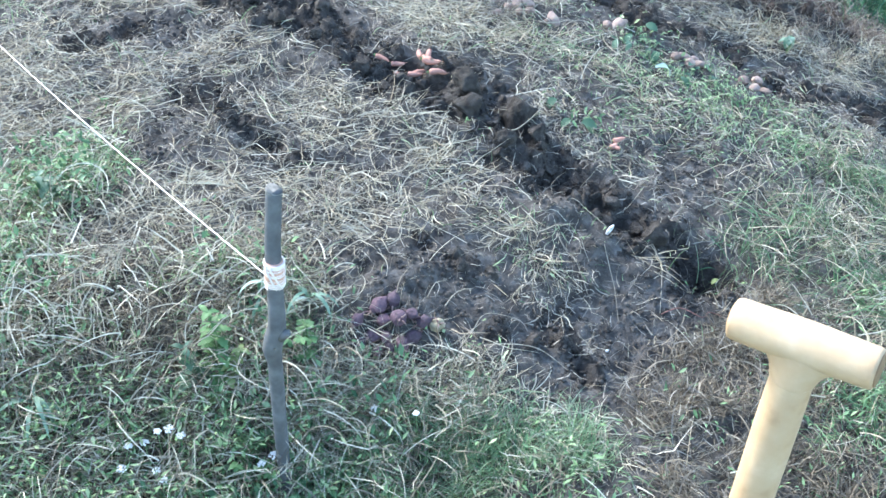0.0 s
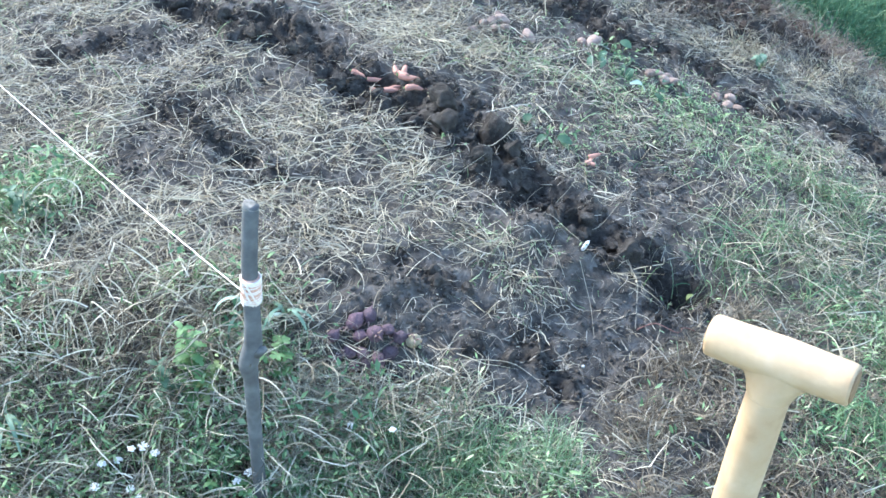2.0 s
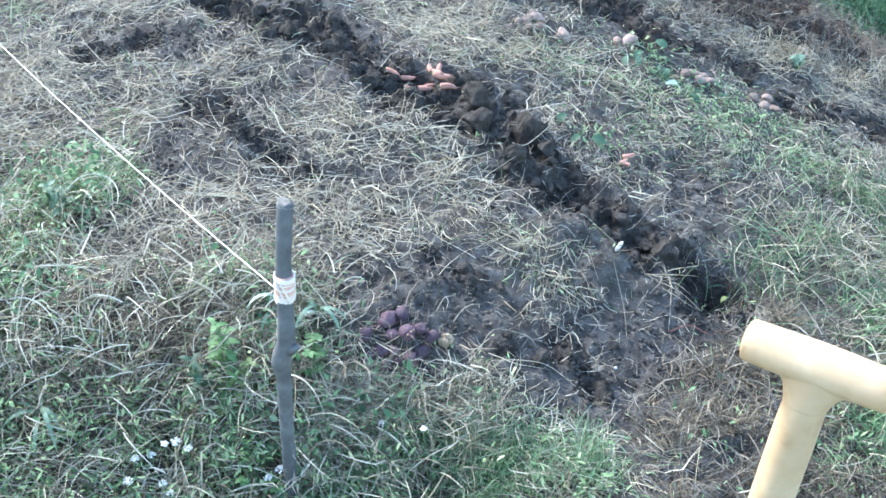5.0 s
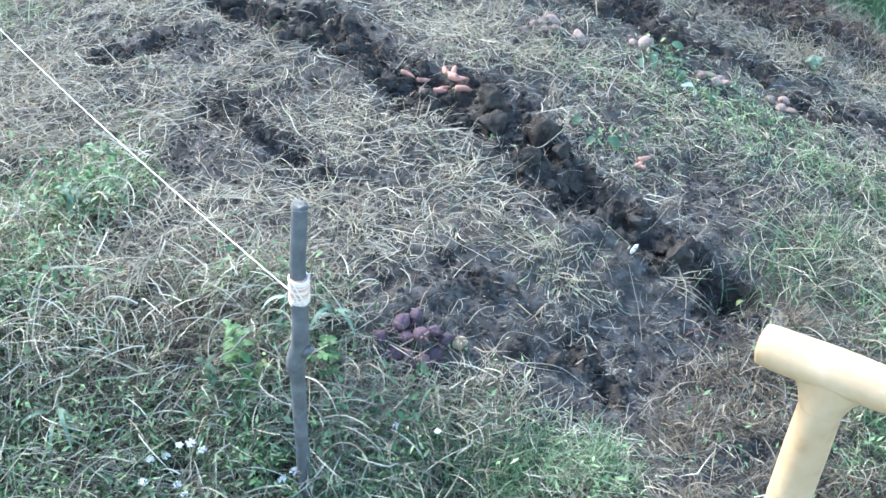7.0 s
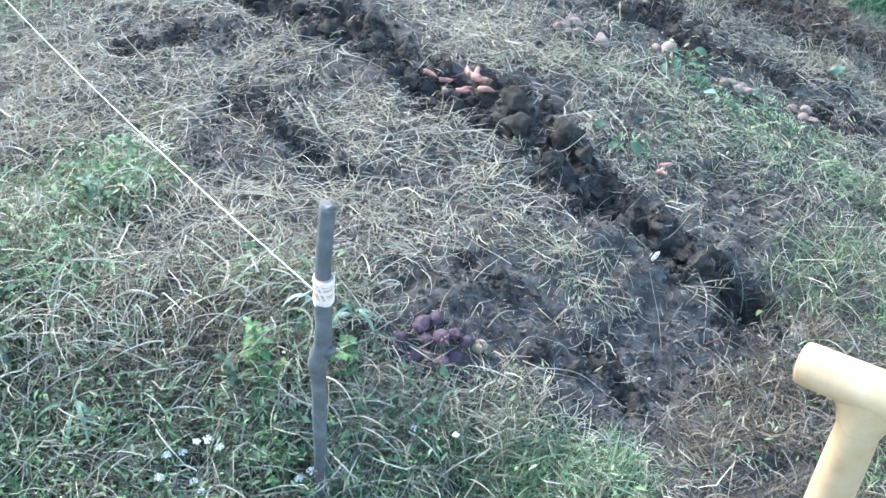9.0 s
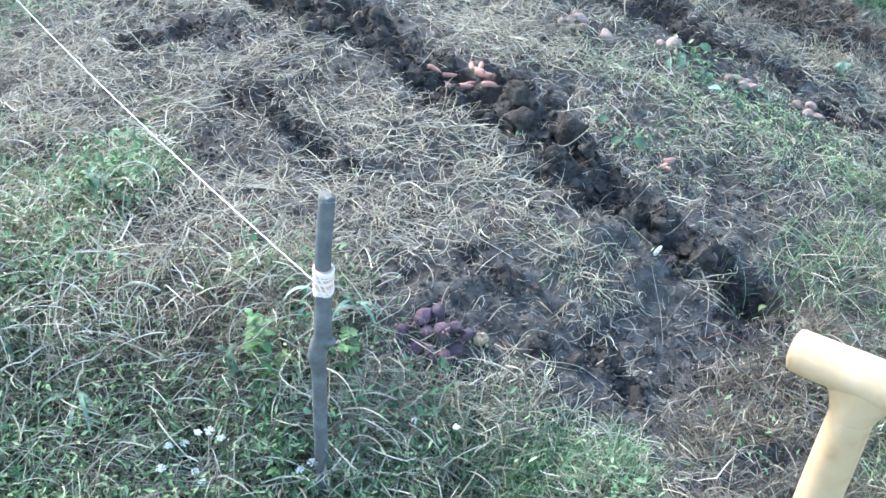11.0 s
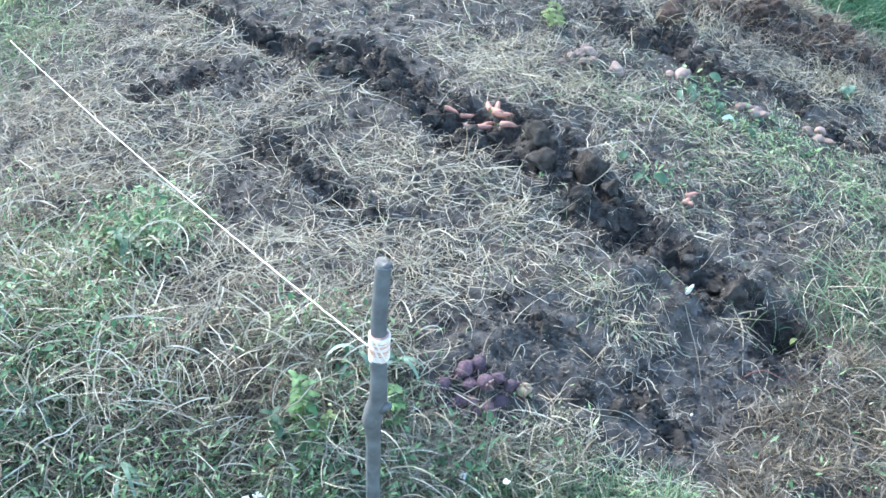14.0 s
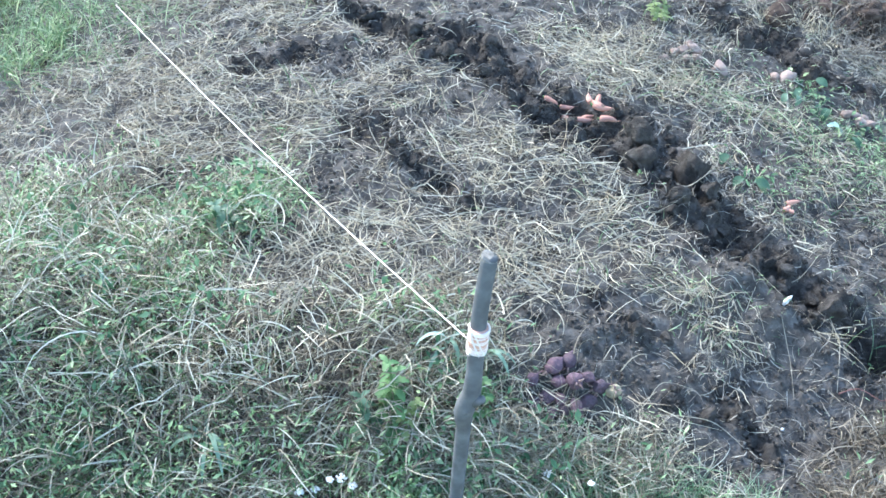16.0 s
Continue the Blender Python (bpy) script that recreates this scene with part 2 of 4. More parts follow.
def ribbons(name, x, y, length, width, pitch, droop, material, seed, label, category, swirl=0.8, seg=4, lift=0.004, heading=None, spread=math.pi, kind="stuff", group=""):
    """Many narrow blades: each rises from the ground at pitch degrees, then droops and swirls."""
    r = np.random.default_rng(seed)
    n = len(x)
    if heading is None:
        drift = fractal(x, y, 0.30, 301, 2) * 9.0 + r.normal(0, 0.55, n) + math.pi * (r.uniform(0, 1, n) < 0.5)
        head = np.where(r.uniform(0, 1, n) < 0.55, drift, r.uniform(-math.pi, math.pi, n))
    else:
        head = heading + r.uniform(-spread, spread, n)
    ln, wd = r.uniform(*length, n), r.uniform(*width, n) * 1.1
    p0, dr = np.radians(r.uniform(*pitch, n)), np.radians(r.uniform(*droop, n))
    sw, kink = r.normal(0, swirl, n), r.normal(0, 1.1, n) * (r.uniform(0, 1, n) < 0.65)
    at = r.uniform(0.25, 0.8, n)
    roll = r.uniform(-1.2, 1.2, n)
    px, py, pz = x.copy(), y.copy(), ground_h(x, y) + r.uniform(-0.002, lift, n)
    verts = np.empty((n, seg + 1, 2, 3))
    for k in range(seg + 1):
        s = k / seg
        h, p = head + sw * s + kink * (s > at), p0 - dr * s
        way = np.stack([np.cos(h) * np.cos(p), np.sin(h) * np.cos(p), np.sin(p)], 1)
        flat = np.stack([-np.sin(h), np.cos(h), np.zeros(n)], 1)
        side = flat * np.cos(roll)[:, None] + np.cross(way, flat) * np.sin(roll)[:, None]
        w = (wd * (1.0 - 0.8 * s**1.5) * 0.5)[:, None]
        c = np.stack([px, py, pz], 1)
        verts[:, k, 0], verts[:, k, 1] = c - side * w, c + side * w
        px, py = px + way[:, 0] * ln / seg, py + way[:, 1] * ln / seg
        pz = np.maximum(pz + way[:, 2] * ln / seg, ground_h(px, py) + 0.003)
    a = np.arange(n)[:, None] * (2 * (seg + 1)) + np.arange(seg)[None] * 2
    quads = np.stack([a, a + 1, a + 3, a + 2], -1).reshape(-1, 4)
    ob = new(name, quads_mesh(name, verts.reshape(-1, 3), quads, material))
    return tagged(ob, label, category, group, kind)


def leaflets(name, x, y, size, height, material, seed, label, category, tilt=50, slim=(0.16, 0.36)):
    """Many small pointed leaves, folded along the middle, at random heights over the ground."""
    r = np.random.default_rng(seed)
    n = len(x)
    head, t = r.uniform(-math.pi, math.pi, n), np.radians(r.uniform(-tilt, tilt, n))
    ln = r.uniform(*size, n)
    wd = ln * r.uniform(*slim, n)
    z = ground_h(x, y) + r.uniform(0, 1, n) ** 1.3 * height
    way = np.stack([np.cos(head) * np.cos(t), np.sin(head) * np.cos(t), np.sin(t)], 1)
    side = np.stack([-np.sin(head), np.cos(head), r.uniform(-0.6, 0.6, n)], 1)
    up = np.cross(way, side)
    o = np.stack([x, y, z], 1)
    L, W = ln[:, None], wd[:, None]
    v = np.stack([o, o + way * L * 0.45 + side * W * 0.5 + up * W * 0.2, o + way * L, o + way * L * 0.45 - side * W * 0.5 + up * W * 0.2, o + way * L * 0.5], 1)
    a = np.arange(n)[:, None] * 5
    quads = np.concatenate([a + [0, 1, 2, 4], a + [0, 4, 2, 3]], 0)
    ob = new(name, quads_mesh(name, v.reshape(-1, 3), quads, material))
    return tagged(ob, label, category, kind="stuff")


# ---------------------------------------------------------------- ground
def steps(a, b, fine, far):
    out = list(np.arange(a, b + fine / 2, fine))
    w = fine
    while out[-1] < far:
        w *= 1.35
        out.append(out[-1] + w)
    w = fine
    while out[0] > -far:
        w *= 1.35
        out.insert(0, out[0] - w)
    return np.array(out)


def outside(x, y):
    """0 inside the garden plot, 1 in the meadow round it, with an uneven border."""
    d = np.maximum(np.maximum(-1.75 - x, x - 2.2), np.maximum(y - 4.3, 1.0 - y)) + fractal(x, y, 0.6, 90) * 0.7 + fractal(x, y, 0.12, 91) * 0.3
    return ease(-0.15, 0.35, d)


def build_ground():
    gx, gy = steps(-1.7, 2.1, 0.012, 400), steps(1.0, 4.1, 0.012, 400)
    X, Y = np.meshgrid(gx, gy)
    far = np.hypot(np.maximum(np.abs(X - 0.2) - 2.2, 0), np.maximum(np.abs(Y - 2.5) - 2.0, 0))
    Z = np.where(far > 0, lie(X, Y) + (ground_h(X, Y) - lie(X, Y)) * np.exp(-far * 3), ground_h(X, Y)) - 0.0
    nx, ny = len(gx), len(gy)
    i = (np.arange(ny - 1)[:, None] * nx + np.arange(nx - 1)[None]).ravel()
    quads = np.stack([i, i + 1, i + nx + 1, i + nx], 1)
    me = quads_mesh("ground", np.stack([X, Y, Z], -1).reshape(-1, 3), quads, SOIL)
    me.materials.append(MOIST)
    me.materials.append(TURF)
    cx, cy = (X[:-1, :-1] + X[1:, 1:]).ravel() / 2, (Y[:-1, :-1] + Y[1:, 1:]).ravel() / 2
    which = np.where(dug(cx, cy) > 0.45, 1, 0)
    which = np.where((outside(cx, cy) > 0.5) & (which == 0), 2, which)
    me.polygons.foreach_set("material_index", which.astype(np.int32))
    tagged(new("ground", me), "bare grey-brown garden soil with freshly dug dark furrows", "ground", kind="structure")


build_ground()

# ---------------------------------------------------------------- dead grass and green cover
VIEW = (-2.3, 2.7, 0.6, 4.7)
LUSH = [(1.06, 1.56, 0.14), (0.95, 1.46, 0.09), (-1.001, 1.874, 0.2), (-0.75, 1.45, 0.2), (0.10, 1.36, 0.22), (0.34, 1.38, 0.13), (-0.3, 1.33, 0.30), (-0.62, 1.32, 0.30), (-0.867, 2.06, 0.16), (-1.079, 1.664, 0.26), (1.32, 1.76, 0.28),
        (1.28, 1.42, 0.22), (-1.227, 2.044, 0.2), (-0.95, 1.35, 0.25)]
LOW = [(0.7, 2.78, 0.30), (0.45, 2.95, 0.22), (0.95, 2.75, 0.28), (0.62, 2.55, 0.2), (1.15, 2.75, 0.25), (0.302, 1.996, 0.16), (0.16, 2.3, 0.12), (0.9, 2.95, 0.15)]
TANGLE = [(1.08, 2.2, 0.26), (0.895, 2.136, 0.13), (1.35, 2.25, 0.3), (1.3, 2.55, 0.25), (1.25, 1.95, 0.25)]
DEAD = [(-0.05, 1.56, 0.13), (0.1, 1.53, 0.08), (-0.52, 1.52, 0.22), (-0.22, 1.52, 0.12), (0.805, 1.509, 0.24), (0.719, 1.768, 0.14), (-0.828, 1.565, 0.18), (-0.35, 1.62, 0.15), (0.62, 1.4, 0.14), (1.0, 1.45, 0.16), (0.95, 1.75, 0.14)]
BRIGHT = [(2.2, 4.6, 0.6), (-1.76, 2.82, 0.18), (1.6, 4.3, 0.3), (-1.75, 3.1, 0.4)]
RED = [(0.90, 3.57, 0.12), (1.10, 3.61, 0.14), (1.29, 3.67, 0.15), (1.49, 3.74, 0.17), (1.68, 3.77, 0.18), (1.1, 3.75, 0.14), (0.8, 3.68, 0.14)]


CLEAR = [(-0.05, 1.66, 0.11), (-0.08, 2.65, 0.11), (0.52, 2.43, 0.05), (0.26, 3.09, 0.09), (0.37, 3.05, 0.05), (0.57, 3.11, 0.06), (0.80, 3.02, 0.08), (1.03, 3.01, 0.08)]


def open_soil(x, y):
    return (1 - bare(x, y)) * (1 - 0.8 * blobs(x, y, CLEAR))


def patchy(x, y, seed, size=0.12):
    return np.clip(0.5 + fractal(x, y, size, seed) * 1.6, 0, 1)


HEAPS = [(-0.54, 2.62, 0.10), (-0.84, 2.41, 0.08), (-0.29, 2.37, 0.11), (-0.19, 2.31, 0.11), (-0.04, 2.29, 0.09), (0.02, 2.19, 0.09), (0.08, 2.07, 0.09), (-0.55, 1.97, 0.10), (-0.39, 2.06, 0.10), (-0.22, 2.03, 0.10), (-0.10, 1.99, 0.10),
         (-0.65, 1.95, 0.08), (-0.86, 2.11, 0.11), (-1.02, 2.34, 0.12), (-1.06, 2.56, 0.11), (0.02, 2.89, 0.12), (-0.09, 2.98, 0.11), (0.14, 2.80, 0.08), (0.22, 1.97, 0.06), (0.33, 1.94, 0.05), (0.56, 1.99, 0.04),
         (-0.48, 1.82, 0.10), (-0.70, 1.80, 0.10), (0.19, 2.99, 0.11), (0.32, 2.94, 0.09), (1.04, 3.33, 0.10), (1.39, 3.35, 0.11), (-0.2, 1.89, 0.07), (0.42, 2.88, 0.07), (0.67, 2.6, 0.07), (0.56, 2.82, 0.08)]
TUSSOCKS = [(0.95, 3.38, 0.07), (1.07, 3.38, 0.07), (1.20, 3.40, 0.08), (1.33, 3.43, 0.08), (1.46, 3.46, 0.08), (1.60, 3.52, 0.08), (0.85, 3.44, 0.07), (0.75, 3.42, 0.06), (0.10, 3.08, 0.07),
            (0.18, 3.02, 0.07), (1.72, 3.45, 0.08), (0.66, 3.45, 0.06), (0.42, 3.40, 0.06), (0.54, 3.43, 0.06), (0.86, 3.82, 0.07), (1.0, 3.84, 0.07), (1.14, 3.86, 0.08), (1.27, 3.90, 0.08), (1.40, 3.94, 0.08), (1.54, 4.0, 0.08), (1.2, 3.50, 0.07), (0.19, 3.36, 0.06)]
HEAPS_LEFT = [(-0.07, 1.555, 0.07), (0.02, 1.56, 0.06), (-0.15, 1.56, 0.06), (-0.20, 1.64, 0.06), (0.14, 1.58, 0.05), (-0.22, 1.70, 0.05), (-1.5, 2.7, 0.15), (-1.064, 2.168, 0.15), (-1.283, 1.97, 0.16), (-1.167, 1.594, 0.13), (-1.19, 2.7, 0.12), (-0.74, 2.4, 0.1), (-0.95, 3.02, 0.12), (-1.19, 2.33, 0.1), (-0.35, 1.75, 0.12), (-0.12, 1.55, 0.10), (0.12, 1.52, 0.08)]


def heaped(x, y):
    return np.maximum(blobs(x, y, HEAPS), blobs(x, y, HEAPS_LEFT))


def cover(x, y):
    """How thickly dead stuff covers the soil."""
    return open_soil(x, y) * (1 - outside(x, y)) * (1 - 0.85 * np.maximum(blobs(x, y, LUSH), blobs(x, y, DEAD))) * np.clip(0.95 * ease(0.40, 0.92, patchy(x, y, 50, 0.17)) + 0.6 * heaped(x, y) * patchy(x, y, 61, 0.07) + 0.03, 0, 1)


x, y = scatter(210000, VIEW, lambda x, y: np.clip(cover(x, y) + 0.15 * open_soil(x, y) * (1 - outside(x, y)), 0, 1) * 0.75 * (1 - 0.4 * blobs(x, y, LOW)) + 0.07 * (1 - 0.8 * dug(x, y)), 2)
ribbons("dead_thatch", x, y, (0.012, 0.06), (0.0013, 0.0032), (0, 24), (0, 60), THATCH, 2, "grey-brown matted dead grass on the soil", "straw", lift=0.012, seg=4, swirl=0.9)
x, y = scatter(120000, VIEW, lambda x, y: cover(x, y) * 0.5 * (1 - 0.55 * blobs(x, y, LUSH)) * (1 - 0.8 * blobs(x, y, BRIGHT)) * (1 - 0.35 * blobs(x, y, LOW)) * (1 - 0.6 * ease(0.25, 0.5, x) * ease(2.0, 1.75, y)) * (1 + 0.6 * ease(-0.3, -0.8, x) * ease(2.0, 2.4, y)) + 0.02 * (1 - 0.85 * dug(x, y)), 1)
ribbons("dry_straw", x, y, (0.015, 0.085), (0.0012, 0.0030), (0, 24), (0, 34), STRAW, 1, "pale dry straw and dead grass lying over the soil", "straw", lift=0.016, swirl=0.75, seg=6)
x, y = scatter(5500, VIEW, lambda x, y: (0.30 * open_soil(x, y) + 0.05 * (1 - dug(x, y))) * (1 - 0.75 * ease(-0.1, 0.2, x) * ease(2.2, 1.9, y)), 3)
ribbons("long_straw", x, y, (0.06, 0.18), (0.0014, 0.0030), (0, 12), (0, 30), STALKS, 3, "long pale straws lying loose across the ground", "straw", swirl=0.45, seg=7, lift=0.02)


x, y = scatter(150000, (-1.6, 2.0, 1.15, 3.8), lambda x, y: (0.08 + 0.85 * cover(x, y)) * (1 - 0.8 * dug(x, y)) * (1 - 0.9 * blobs(x, y, LUSH)) * 0.5, 30)
ribbons("chaff", x, y, (0.004, 0.018), (0.0009, 0.0022), (-5, 25), (-5, 10), STRAW, 30, "fine chaff and broken bits of straw on the soil", "straw", swirl=0.1, seg=1, lift=0.004)


x, y = scatter(26000, (-1.3, 1.2, 1.5, 2.8), lambda x, y: np.clip(blobs(x, y, BARE) * 0.35 + dug(x, y) * 0.10, 0, 1) * np.clip(0.1 + patchy(x, y, 120, 0.09), 0, 1), 120)
ribbons("stubble", x, y, (0.008, 0.045), (0.0008, 0.0018), (0, 40), (0, 60), THATCH, 120, "short withered roots and stubble on bare soil", "straw", swirl=0.5, seg=4, lift=0.006)
x, y = scatter(1100, (-1.3, 1.2, 1.5, 2.8), lambda x, y: np.clip(blobs(x, y, BARE) * 0.4 + dug(x, y) * 0.35, 0, 1), 121)
ribbons("pale_roots", x, y, (0.03, 0.12), (0.0009, 0.0018), (0, 35), (0, 50), STRAW, 121, "loose pale roots and stems on the dug soil", "straw", swirl=0.5, seg=7, lift=0.012)


def tufts(name, spots, each, length, width, pitch, droop, material, seed, label, category, spread=1.0, size=1.0, kind="stuff", group=""):
    """Bunches of blades that lean out from their middles."""
    r = np.random.default_rng(seed)
    xs, ys, hs = [], [], []
    for bx, by, br in spots:
        n = int(each * (br / 0.1) ** 2)
        a, d = r.uniform(-math.pi, math.pi, n), br * size * np.sqrt(r.uniform(0, 1, n))
        xs.append(bx + np.cos(a) * d)
        ys.append(by + np.sin(a) * d)
        hs.append(a + r.normal(0, spread, n))
    keep = r.uniform(0, 1, sum(len(q) for q in xs)) < (1 - dug(np.concatenate(xs), np.concatenate(ys))) * (0.15 + patchy(np.concatenate(xs), np.concatenate(ys), seed, 0.05))
    xs, ys, hs = [np.concatenate(xs)[keep]], [np.concatenate(ys)[keep]], [np.concatenate(hs)[keep]]
    ribbons(name, np.concatenate(xs), np.concatenate(ys), length, width, pitch, droop, material, seed, label, category, swirl=0.85, seg=6, lift=0.03, heading=np.concatenate(hs), spread=0.3, kind=kind, group=group)


tufts("straw_heaps", HEAPS + HEAPS_LEFT, 185, (0.03, 0.14), (0.0011, 0.0028), (-4, 26), (-5, 28), STRAW, 31, "loose heaps of pale dry straw", "straw", 2.0, 1.25)
x, y = scatter(120000, (-1.5, 1.5, 1.0, 2.3), lambda x, y: np.clip(blobs(x, y, DEAD) * 0.24 + blobs(x, y, LUSH) * 0.08, 0, 1) * (1 - 0.8 * ease(0.25, 0.45, x)) * open_soil(x, y), 4)
ribbons("dead_stalks", x, y, (0.03, 0.13), (0.0016, 0.0034), (0, 60), (10, 110), BROWN, 4, "tangled brown dead stalks standing in the verge", "dead stalks", swirl=0.4, seg=5, lift=0.05)
x, y = scatter(90000, (-1.7, 1.7, 1.0, 2.4), lambda x, y: np.clip((0.55 * blobs(x, y, DEAD) + 0.45 * blobs(x, y, LUSH)) * 0.62, 0, 1) * (1 - 0.95 * ease(-0.12, 0.12, x)) * open_soil(x, y) * patchy(x, y, 57), 14)
ribbons("pale_stalks", x, y, (0.03, 0.14), (0.0016, 0.0034), (-5, 50), (0, 70), STALKS, 14, "pale bleached stalks tangled through the verge", "dead stalks", swirl=0.3, seg=5, lift=0.08)
DEAD_NEAR = [(0.68, 1.711, 0.12), (0.811, 1.683, 0.16), (0.712, 1.587, 0.14), (0.581, 1.55, 0.09), (0.91, 1.88, 0.12), (0.645, 1.452, 0.12), (0.85, 1.45, 0.18), (0.58, 1.34, 0.09), (1.0, 1.62, 0.14), (0.814, 1.853, 0.08)]
x, y = scatter(130000, (0.2, 1.3, 1.15, 2.1), lambda x, y: np.clip(blobs(x, y, DEAD_NEAR), 0, 1) * np.clip(0.06 + ease(0.25, 0.8, patchy(x, y, 92, 0.08)), 0, 1) * 0.40 * (1 - 0.7 * dug(x, y)), 49)
ribbons("brown_grass", x, y, (0.015, 0.07), (0.0014, 0.003), (5, 65), (0, 90), BROWN, 49, "short reddish-brown dead grass trampled at the plot's edge", "dead grass", swirl=0.3, seg=3, lift=0.02)
x, y = scatter(70000, VIEW, lambda x, y: np.clip(blobs(x, y, LUSH) * 0.8 * ease(0.3, 0.8, patchy(x, y, 58, 0.10)) + blobs(x, y, BRIGHT) * 0.9 + 0.015, 0, 1) * open_soil(x, y), 5)
ribbons("green_grass", x, y, (0.03, 0.12), (0.0015, 0.0036), (20, 85), (20, 120), GREEN, 5, "fresh green grass blades growing along the verge", "grass", seg=5)
for n, spot in enumerate([(0.02, 1.38, 0.10), (0.13, 1.40, 0.09), (0.24, 1.42, 0.08), (-0.10, 1.37, 0.08), (0.33, 1.45, 0.06), (-0.18, 1.33, 0.07), (-0.24, 1.62, 0.05), (0.0, 1.46, 0.07), (0.10, 1.47, 0.07), (0.17, 1.46, 0.06), (0.25, 1.46, 0.05), (-0.07, 1.46, 0.05), (0.36, 1.40, 0.07)]):
    tufts("grass_tuft", [spot], 380, (0.03, 0.10), (0.0009, 0.0022), (30, 88), (5, 90), TUFTGREEN, 32 + n, "dense tuft of fresh green grass", "grass tuft", 1.2, kind="", group="green grass tufts")
FRONT = [(-0.20, 1.52, 0.08), (-0.06, 1.48, 0.10), (-0.16, 1.45, 0.08), (-0.02, 1.53, 0.09), (-0.12, 1.53, 0.08), (0.08, 1.53, 0.08), (0.17, 1.54, 0.06), (0.02, 1.42, 0.12), (0.21, 1.46, 0.11), (0.37, 1.44, 0.08), (-0.12, 1.42, 0.10)]
tufts("front_straw", FRONT, 360, (0.03, 0.10), (0.0010, 0.0026), (0, 38), (0, 60), STALKS, 104, "bleached dry grass mixed into the front verge", "dead grass", 1.5)
x, y = scatter(80000, VIEW, lambda x, y: np.clip(blobs(x, y, LOW) * 0.95 + blobs(x, y, LUSH) * 0.2 + 0.10, 0, 1) * open_soil(x, y) * patchy(x, y, 53), 6)
ribbons("short_grass", x, y, (0.015, 0.055), (0.0014, 0.003), (15, 70), (20, 90), GREEN, 6, "short green grass coming up through the straw", "grass", seg=3)
x, y = scatter(90000, VIEW, lambda x, y: np.clip(blobs(x, y, TANGLE), 0, 1) * 0.8 * patchy(x, y, 70, 0.09), 7)
ribbons("pulled_hay", x, y, (0.04, 0.18), (0.0011, 0.0026), (15, 75), (40, 140), HAY, 7, "heap of yellow-green pulled grass beside the furrow", "hay heap", swirl=0.5, seg=6, lift=0.05)
x, y = scatter(80000, (0.4, 2.6, 3.2, 4.6), lambda x, y: np.clip(blobs(x, y, RED), 0, 1) * patchy(x, y, 80, 0.10) ** 1.5 * 0.6, 8)
ribbons("russet_thatch", x, y, (0.04, 0.13), (0.0018, 0.0036), (5, 75), (20, 100), RUSSET, 8, "reddish-brown withered plants on a far ridge", "dead stalks", swirl=1.0)
x, y = scatter(110000, VIEW, lambda x, y: np.clip(blobs(x, y, LUSH) * 0.5 * patchy(x, y, 54, 0.2) + blobs(x, y, LOW) * 0.16 * patchy(x, y, 55) + blobs(x, y, BRIGHT) * 0.5 + 0.003, 0, 1) * open_soil(x, y), 9)
leaflets("ground_weeds", x, y, (0.006, 0.020), 0.065, WEED, 9, "low green weeds with small leaves between the grass", "weeds")
x, y = scatter(170000, (-1.6, 1.6, 1.0, 2.25), lambda x, y: np.clip(blobs(x, y, LUSH) * 0.36 + 0.06 * blobs(x, y, DEAD), 0, 1) * (1 - 0.65 * blobs(x, y, DEAD)) * (1 - 0.75 * blobs(x, y, [(0.12, 1.42, 0.26), (0.40, 1.42, 0.14)])) * np.clip(0.20 + patchy(x, y, 64, 0.09), 0, 1) * open_soil(x, y), 41)
leaflets("leafy_verge", *scatter(60000, (-1.5, 0.0, 1.05, 1.55), lambda x, y: np.clip(0.1 + patchy(x, y, 88, 0.07), 0, 1) * ease(1.52, 1.38, y) * 0.42, 48), (0.008, 0.027), 0.12, WEED, 48, "bright leafy weeds at the front of the verge", "weeds", 60)
leaflets("verge_weeds", x, y, (0.007, 0.026), 0.11, WEED, 41, "leafy green weeds crowding the verge", "weeds", 60)
x, y = scatter(70000, (0.1, 1.7, 2.2, 3.2), lambda x, y: np.clip(blobs(x, y, LOW) * 0.33, 0, 1) * patchy(x, y, 65, 0.1) ** 1.6 * open_soil(x, y), 42)
leaflets("low_weeds", x, y, (0.006, 0.018), 0.03, WEED, 42, "low creeping green weeds between the furrows", "weeds", 40)
x, y = scatter(26000, (0.6, 1.7, 1.1, 2.7), lambda x, y: np.clip(blobs(x, y, TANGLE) * 0.25 + blobs(x, y, LUSH), 0, 1) * patchy(x, y, 66, 0.12) * 0.7, 43)
q, w = scatter(26000, (0.6, 1.8, 1.1, 2.8), lambda x, y: np.clip(blobs(x, y, TANGLE) * 0.22 + blobs(x, y, LUSH) * 0.15, 0, 1) * patchy(x, y, 67, 0.07) ** 1.5, 44)
ribbons("hay_stems", q, w, (0.06, 0.20), (0.0013, 0.0028), (0, 45), (10, 80), STRAW, 44, "pale dry stems tangled through the pulled grass", "hay heap", swirl=0.7, seg=5, lift=0.09)
ribbons("long_grass", x, y, (0.05, 0.16), (0.0016, 0.0034), (15, 75), (30, 120), LEAFGREEN, 43, "long green grass blades flopping beside the furrow", "grass", seg=6, lift=0.03)
for n, spot in enumerate(TUSSOCKS):
    tufts("dry_tussock", [spot], 260, (0.04, 0.12), (0.0012, 0.0028), (20, 85), (40, 140), STRAW if n % 3 else THATCH, 50 + n, "tussock of dry standing grass by the far furrow", "grass tuft", 1.4, kind="", group="dry tussocks along the far furrow")
